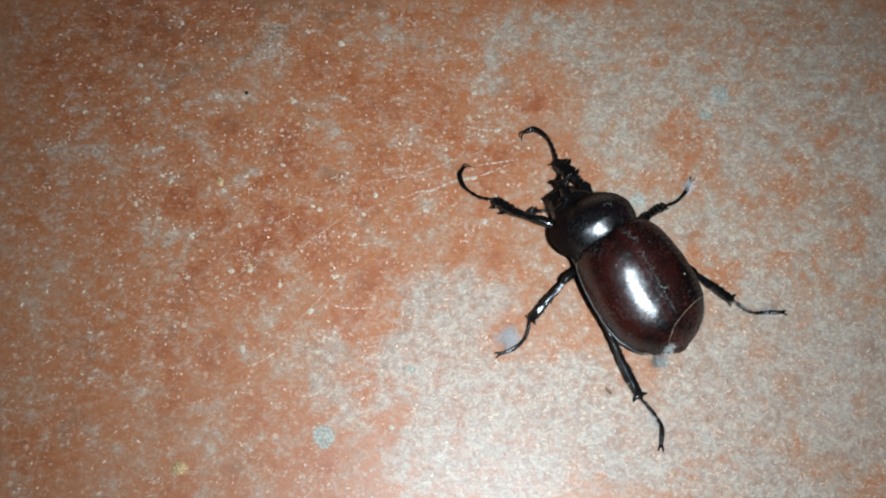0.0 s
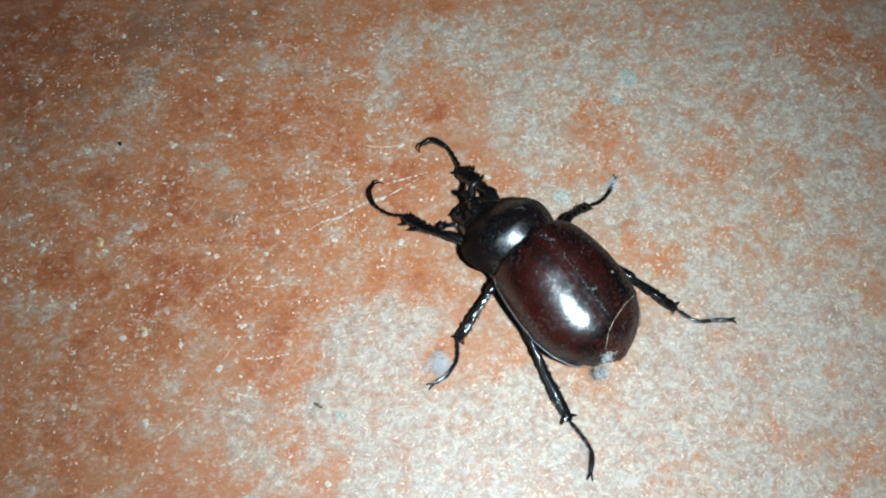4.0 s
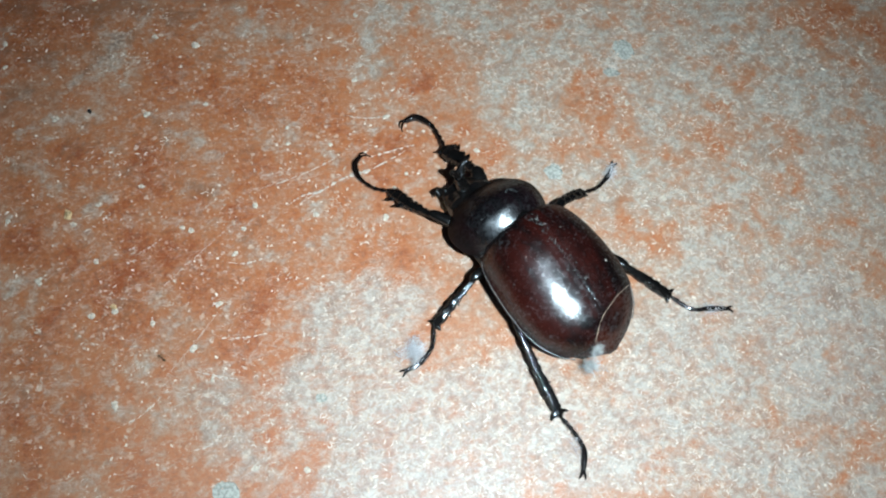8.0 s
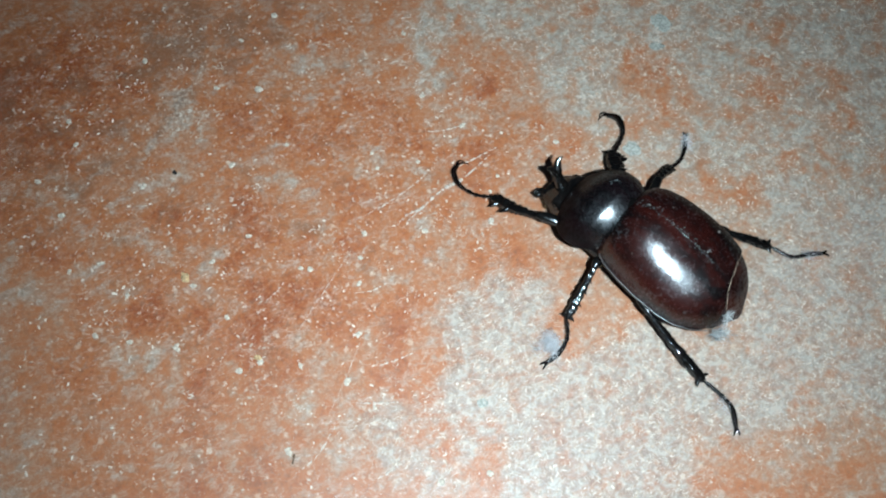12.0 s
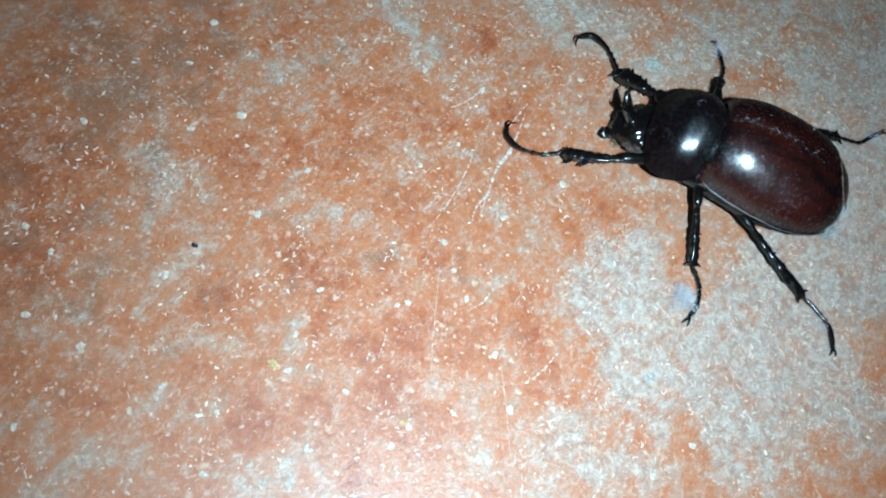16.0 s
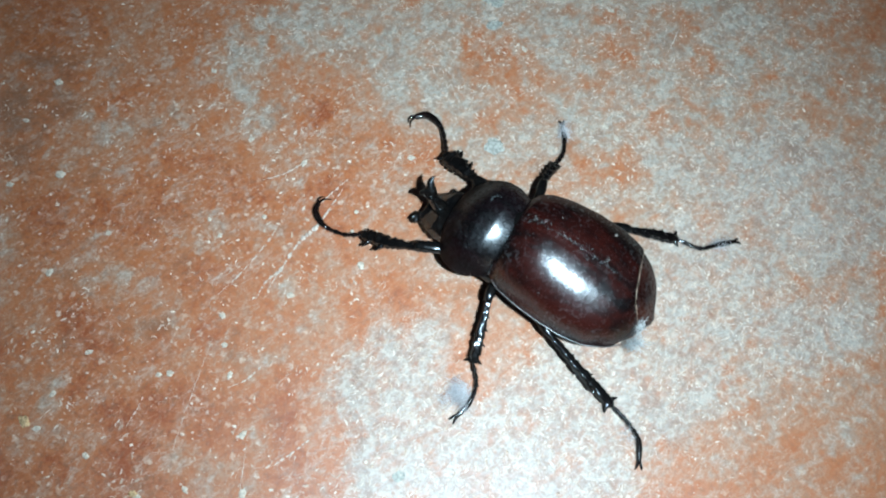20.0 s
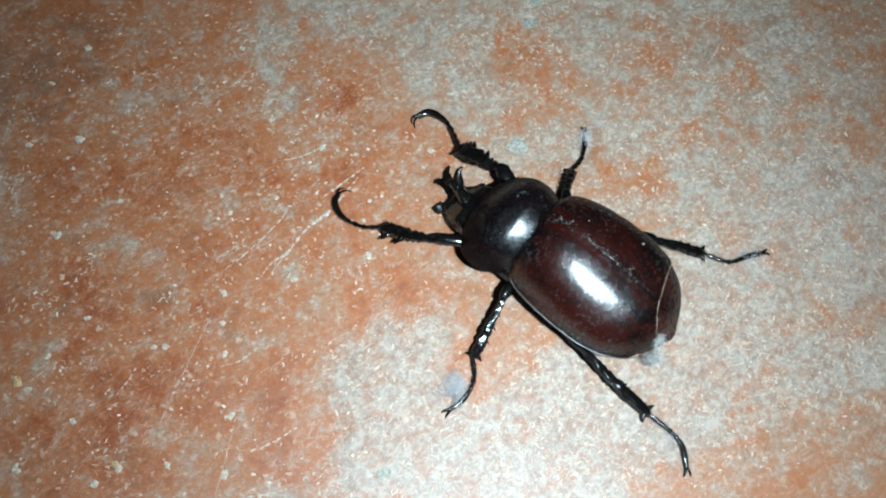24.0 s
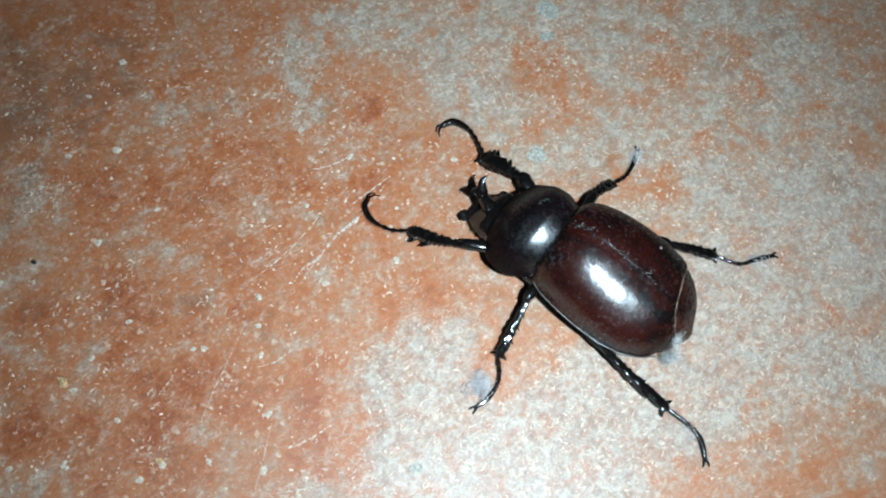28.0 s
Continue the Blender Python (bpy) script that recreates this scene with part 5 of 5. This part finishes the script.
RF_ROWS = [
    (0, 2.31, 22.4, -0.9, 8.0), (0.5, 2.2, 23.2, -1.7, 9.2), (1, 2.21, 23.46, -2.1, 9.5), (1.5, 2.3, 22.77, -1.5, 7.9), (2, 2.66, 23.33, -4.0, 11.7),
    (2.5, 2.0, 24.01, -1.9, 10.5), (3, 2.05, 24.33, -2.6, 10.9), (3.5, 2.72, 23.45, -4.4, 12.0), (5.5, 2.37, 23.49, -2.9, 11.5),
    (6.0, 1.78, 24.24, -1.3, 11.0), (6.5, 1.76, 24.26, -1.3, 10.8), (7.0, 2.02, 23.83, -1.8, 10.9), (7.5, 2.03, 23.75, -1.7, 10.6),
    (8.0, 1.9, 23.83, -1.3, 10.2), (8.5, 1.69, 23.85, -0.4, 10.0), (9.0, 1.21, 23.64, 2.0, 8.6), (9.5, 0.95, 23.51, 3.4, 8.4),
    (10.0, 0.35, 23.78, 5.4, 7.4), (10.2, 2.65, 25.7, -6.7, 27.1), (10.4, 11.13, 18.21, -40.9, 30.8), (10.5, 12.73, 17.17, -42.7, 21.9),
    (10.6, 14.34, 16.1, -42.9, 7.5), (10.8, 16.1, 12.2, -52.4, 0.5), (11.0, 16.4, 10.8, -54.5, 0.0), (11.5, 14.7, 11.2, -57.0, 5.5),
    (13.5, 10.61, 17.96, -39.1, 9.2), (14.0, 10.17, 18.32, -34.8, -2.1), (14.5, 10.08, 18.16, -34.9, -2.2), (15.0, 9.79, 18.14, -33.2, -4.1),
    (15.5, 9.74, 18.33, -32.0, -4.0), (16.0, 9.67, 18.56, -30.6, -4.2), (16.5, 9.43, 18.8, -28.1, -5.4), (17.0, 9.08, 19.09, -24.8, -7.3),
    (17.5, 9.05, 19.11, -24.5, -6.9), (18.0, 9.2, 19.06, -25.7, -5.0), (18.5, 9.05, 19.0, -24.8, -5.1), (19.0, 9.05, 19.12, -24.5, -4.6),
    (19.5, 9.01, 18.96, -24.7, -3.5), (20.0, 9.17, 19.0, -25.7, -1.5), (20.5, 8.85, 19.35, -22.4, -2.3), (21.0, 8.79, 19.57, -21.4, -1.7),
    (21.5, 8.89, 19.56, -22.2, 0.6), (23.5, 7.1, 20.93, -8.0, -3.9), (24.0, 7.06, 21.28, -7.4, -1.8), (24.5, 7.25, 21.77, -8.2, -0.3),
    (25.0, 7.75, 21.98, -10.8, 2.4), (25.5, 7.79, 21.84, -11.2, 2.4), (26.0, 7.85, 21.66, -11.7, 2.7), (26.5, 8.02, 21.54, -12.9, 3.6),
    (27.0, 7.93, 21.37, -12.6, 3.3), (27.5, 7.88, 21.28, -12.4, 3.1), (28.0, 7.65, 21.19, -11.1, 2.2),
]
LM_ROWS = [
    (0, -19.52, -3.24, 107.4, 0.4), (0.5, -19.05, -2.46, 104.4, 4.3), (1, -18.73, -2.02, 102.6, 6.4), (1.5, -18.68, -2.23, 103.7, 4.9),
    (2, -17.82, -2.41, 105.8, 5.1), (2.5, -18.13, -2.35, 105.1, 7.7), (3, -18.2, -2.27, 104.5, 9.1), (3.5, -17.96, -2.75, 107.4, 5.3),
    (5.5, -18.07, -2.66, 106.7, 6.6), (6.0, -18.24, -2.18, 104.0, 10.3), (6.5, -18.37, -2.01, 103.0, 11.1), (7.0, -18.36, -2.18, 103.9, 9.7),
    (7.5, -18.54, -2.06, 103.0, 10.2), (8.0, -18.7, -1.9, 102.0, 11.1), (8.5, -18.7, -1.69, 101.0, 11.1), (9.0, -18.82, -1.83, 101.5, 9.7),
    (9.5, -18.69, -1.93, 102.2, 8.4), (10.0, -18.91, -1.6, 100.3, 9.6), (10.5, -18.34, -1.31, 99.3, 9.7), (11.0, -17.75, -1.19, 99.2, 9.1),
    (11.5, -17.56, -1.58, 101.6, 6.0), (13.5, -18.12, -2.34, 105.0, 1.9), (14.0, -18.1, -2.72, 107.0, -1.4), (14.5, -18.3, -3.04, 108.3, -1.8),
    (15.0, -18.67, -3.26, 108.8, -1.3), (15.5, -18.5, -3.54, 110.4, -3.3), (16.0, -18.38, -3.74, 111.5, -5.0), (16.5, -18.42, -3.94, 112.4, -6.3),
    (17.0, -18.51, -4.15, 113.2, -7.5), (17.5, -18.58, -3.88, 111.8, -6.4), (18.0, -18.48, -3.64, 110.9, -5.9), (18.5, -18.63, -3.49, 110.0, -5.2),
    (19.0, -18.58, -3.22, 108.7, -4.1), (19.5, -18.55, -3.25, 108.9, -4.4), (20.0, -18.28, -3.14, 108.8, -4.2), (20.5, -18.24, -3.08, 108.6, -3.7),
    (21.0, -18.26, -2.76, 107.0, -2.6), (21.5, -18.21, -2.57, 106.1, -2.5), (23.5, -19.04, -1.81, 101.3, 2.3), (24.0, -18.78, -1.67, 100.8, 2.9),
    (24.5, -18.74, -1.76, 101.3, 1.6), (25.0, -18.71, -1.78, 101.4, -0.1), (25.5, -18.74, -1.63, 100.6, 0.9), (26.0, -18.72, -1.55, 100.2, 1.5),
    (26.5, -18.63, -1.37, 99.4, 2.5), (27.0, -18.62, -1.45, 99.8, 2.7), (27.5, -18.65, -1.33, 99.2, 3.7), (28.0, -18.68, -1.45, 99.7, 4.0),
]
RM_ROWS = [
    (0, 16.32, 4.04, -76.4, 2.6), (0.5, 16.42, 4.74, -72.4, -1.3), (1, 16.45, 4.73, -72.6, -1.7), (1.5, 16.3, 3.57, -79.2, 3.6),
    (2, 17.14, 4.24, -76.4, 1.7), (2.5, 16.83, 4.94, -72.1, -2.1), (3, 16.9, 4.99, -71.9, -2.8), (3.5, 17.3, 3.73, -79.4, 3.4),
    (5.5, 17.33, 3.52, -80.6, 4.1), (6, 17.12, 4.44, -75.3, -0.6), (6.5, 17.07, 4.29, -76, -0.4), (7, 17.2, 3.6, -80, 2.8),
    (7.5, 17.12, 3.31, -81.6, 3.7), (8, 17.02, 3.26, -81.8, 3.5), (8.5, 17, 3.31, -81.5, 2.2), (9, 17.06, 3.25, -81.8, 2.73),
    (9.5, 17.39, 3.32, -81.6, 2.87), (10, 17.35, 3.75, -78.8, 0.5), (10.5, 17.67, 4.03, -77.5, 1.4), (11, 18, 4.17, -77.2, 3.4),
    (11.5, 18.42, 3.41, -81.8, 7.6), (13.5, 18.68, 2.89, -84.7, 11.9), (14, 19, 2.03, -89.4, 16.1), (14.5, 18.52, 1.12, -94.5, 22.83),
    (15, 17.87, 0.37, -99.6, 29.57), (15.5, 18.31, 0.96, -96, 24.7), (16, 18.46, 1.56, -92.4, 18.9), (16.5, 18.43, 2.16, -88.8, 13.2),
    (17, 18.34, 2.85, -84.7, 7), (17.5, 18.24, 2.89, -84.4, 7.9), (18, 18.31, 2.86, -84.6, 9.2), (18.5, 18.12, 2.84, -84.6, 10.5),
    (19, 18.11, 3.02, -83.5, 10.8), (19.5, 18.08, 2.94, -84, 12.8), (20, 18.28, 3.06, -83.4, 13.8), (20.5, 18.03, 3.45, -80.8, 11.4),
    (21, 17.81, 3.58, -79.8, 9.8), (21.5, 17.69, 3.44, -80.5, 9.7), (23.5, 15.84, 4.78, -68.1, -2.8), (24, 15.83, 5.15, -65.5, -5.3),
    (24.4, 16.51, 5.44, -65.6, 1.6), (24.5, 16.56, 3.56, -78.3, 6.3), (24.7, 16.69, -0.38, -106.5, 19.4), (25, 17.15, 0.09, -102.7, 14.5),
    (25.5, 17.22, 0.26, -101.5, 13.4), (26, 17.34, 0.39, -100.4, 12.5), (26.5, 17.54, 0.56, -99.1, 11.3), (27, 17.64, 0.77, -97.7, 10.5),
    (27.5, 17.7, 1.02, -96, 9.2), (28, 17.74, 1.35, -93.9, 7.9),
]
LH_ROWS = [
    (0, -9.47, -25.42, 178.8, -7), (0.5, -8.8, -24.64, 181, -7.8), (1, -8.5, -24.3, 182.1, -8.2), (1.5, -8.78, -24.89, 181.1, -7),
    (2, -11.07, -23.75, 173.1, -13.1), (2.5, -10.25, -24.46, 176.2, -11.1), (3, -9.96, -24.22, 177.1, -10.6), (3.5, -11.06, -24.38, 173.4, -8),
    (5.5, -12.33, -23.68, 168.6, -11.3), (6, -11.55, -24.17, 171.8, -11.3), (6.5, -11.32, -24.43, 172.7, -13.1), (7, -10.76, -24.81, 174.5, -13.1),
    (7.5, -11.11, -24.91, 173.4, -8.2), (8, -11.36, -24.85, 172.6, -7.5), (8.5, -10.82, -24.62, 174.3, -10.4), (9, -10.28, -24.69, 176.1, -13.2),
    (9.5, -12.14, -23.68, 169.4, -14.1), (10, -12.49, -23.73, 168.1, -7.9), (10.5, -11.83, -23.94, 170.5, -12.4), (11, -10.7, -24.4, 174.5, -16.6),
    (11.5, -10.6, -24.66, 175, -11.7), (13.5, -8.93, -25.23, 180.8, -11.9), (14, -9.01, -25.7, 180.6, -11.6), (14.5, -9.42, -25.4, 179.2, -13.1),
    (15, -9.77, -25.17, 178.2, -13.6), (15.5, -15.24, -21.53, 157.1, -19.5), (16, -14.66, -21.77, 159.1, -19.1), (16.5, -14.5, -22.03, 159.7, -18.4),
    (17, -14.37, -22.36, 160.5, -17.3), (17.5, -14.26, -22.42, 160.9, -17.8), (18, -13.47, -23.1, 164.2, -17.3), (18.5, -13.45, -23.41, 164.7, -17.5),
    (19, -13.42, -23.38, 164.8, -18.7), (19.5, -13.12, -23.34, 165.7, -20.5), (20, -12.52, -23.65, 168, -21.9), (20.5, -11.4, -24.67, 172.4, -20.4),
    (21, -10.77, -24.78, 174.4, -19.6), (21.5, -10.7, -25.1, 174.8, -19.7), (23.5, -10.3, -25.85, 176.3, -16.9), (24, -9.5, -26.17, 178.8, -17.1),
    (24.5, -9.43, -25.7, 179, -15.1), (25, -9.69, -25.28, 178.1, -13.1), (25.5, -9.74, -25.35, 178, -13.5), (26, -9.71, -25.48, 178.1, -14.1),
    (26.5, -9.67, -25.52, 178.2, -14.8), (27, -9.51, -25.75, 178.8, -15.5), (27.5, -9.49, -25.83, 178.8, -15.9), (28, -9.26, -26.05, 179.6, -16.6),
]
RH_ROWS = [
    (0, 16.43, -18.37, -149.5, 18.3), (0.5, 16.74, -17.65, -146.4, 16.9), (1, 16.84, -17.66, -146.5, 18.4), (1.5, 16.15, -18.81, -152.8, 24.3),
    (2, 18.43, -17.76, -139.9, 18.3), (2.5, 15.57, -20.1, -157.7, 17.7), (3, 15.53, -19.93, -157.7, 19.1), (3.5, 15.78, -20.46, -157.5, 20.6),
    (5.5, 16.03, -20.05, -155.6, 18.8), (6, 16.59, -19.41, -151.7, 15.8), (6.5, 16.29, -19.58, -153.4, 15.9), (7, 16.32, -20.04, -154.3, 16.8),
    (7.5, 16.39, -19.95, -153.8, 17.7), (8, 16.37, -19.82, -153.6, 17.8), (8.5, 16.3, -19.7, -153.7, 16.9), (9, 16.46, -19.52, -152.6, 16.8),
    (9.5, 16.48, -19.38, -152.2, 15.3), (10, 16.23, -19.21, -152.9, 14.1), (10.5, 16.76, -18.91, -149.7, 9), (11, 17.3, -18.74, -146.8, 4.3),
    (11.5, 17.73, -18.97, -145.7, 4.6), (13.5, 18.32, -18.81, -142.8, 3), (14, 18.42, -19.42, -144.2, 4.2), (14.5, 18.26, -20.04, -146.4, 5.8),
    (15, 17.95, -20.5, -148.7, 7.6), (15.5, 18.07, -20.8, -148.9, 7.8), (16, 18.13, -21.05, -149.3, 8), (16.5, 18.03, -21.31, -150.2, 8.8),
    (17, 17.94, -21.48, -150.9, 9.5), (17.5, 17.7, -21.22, -151.2, 8.8), (18, 17.61, -21.03, -151.1, 7.7), (18.5, 17.33, -20.82, -151.8, 7.4),
    (19, 17.27, -20.43, -151.2, 6.1), (19.5, 17.21, -20.29, -151.1, 5.3), (20, 17.42, -19.95, -149.5, 3.1), (20.5, 17.61, -19.73, -148.1, 3.4),
    (21, 17.5, -19.77, -148.7, 4.7), (21.5, 17.38, -20.07, -149.9, 6.4), (23.5, 16.82, -19.4, -150.7, 12.3), (24, 17.18, -19.19, -148.6, 11.6),
    (24.5, 17.64, -18.98, -146, 7.6), (25, 17.87, -19.19, -145.7, 5), (25.5, 17.66, -19.18, -146.5, 5.9), (26, 17.53, -19.2, -147.1, 6.7),
    (26.5, 17.44, -19.19, -147.5, 7.2), (27, 17.4, -19.15, -147.5, 7.8), (27.5, 17.25, -19.05, -147.9, 8.5), (28, 17.25, -18.89, -147.5, 8.8),
]
ANT_ROWS = [(0, 34, 37.3, 40), (1.0, 34.4, 36.6, 90), (1.6, 33.9, 37.2, 85), (2.3, 27.2, 38.9, 85), (2.6, 19.8, 39.2, 92), (3.0, 10.2, 38.2, 85), (3.5, 2.7, 40.4, 62),
            (5.5, -25, 49.6, 30), (6.0, -25.2, 51, -10), (7.0, -25.1, 51, 0), (8.0, -25.8, 51.2, 45), (9.0, -27, 51.6, 60), (10.0, -27.2, 50.8, 110), (10.5, -28, 49.2, 160),
            (11.0, -29, 47.8, 165), (11.5, -31, 45.4, 160), (12.5, -41, 31, 150), (13.3, -80, -30, 150), (28, -80, -30, 150)]


def motions():
    walk(PHONE_LAMP, [(t, m @ LAMP) for t, m in camera_rows()])
    walk(BEETLE, [(t, pose(x * MM, y * MM, 0, 0, 0, turn)) for t, x, y, turn in BODY])
    for key, rows in (("LF", LF_ROWS), ("RF", RF_ROWS), ("LM", LM_ROWS), ("RM", RM_ROWS), ("LH", LH_ROWS), ("RH", RH_ROWS)):
        limb, tarsus, claws = LEG_PARTS[key]
        walk(limb, [(t, pose(x * MM, y * MM, 0, 0, 0, turn)) for t, x, y, turn, bend in rows])
        for end in (tarsus, *claws, *(tuft for on, tuft in LINT_ON if on == key)):
            walk(end, [(t, pose(0, 0, 0, 0, 0, bend)) for t, x, y, turn, bend in rows])
    neck, back = pose(-1.1 * MM, 9 * MM, 5 * MM), pose(0, -9 * MM, -5 * MM)
    walk(HEAD, [(t, neck @ pose(0, 0, 0, lift, 0, turn) @ back) for t, lift, turn in ((0, 10, 10), (10, 10, 10), (11.5, 0, 1), (13.5, 0, 0), (28, 0, 0))])
    walk(ANTENNAE[0], [(t, pose(0, 0, z * MM, 0, 0, turn)) for t, z, turn in ((0, 0, 0), (3.5, 0, 0), (5.5, -0.6, -14), (28, -0.6, -14))])
    walk(ANT, [(t, pose(x * MM, y * MM, 0, 0, 0, turn)) for t, x, y, turn in ANT_ROWS])


motions()
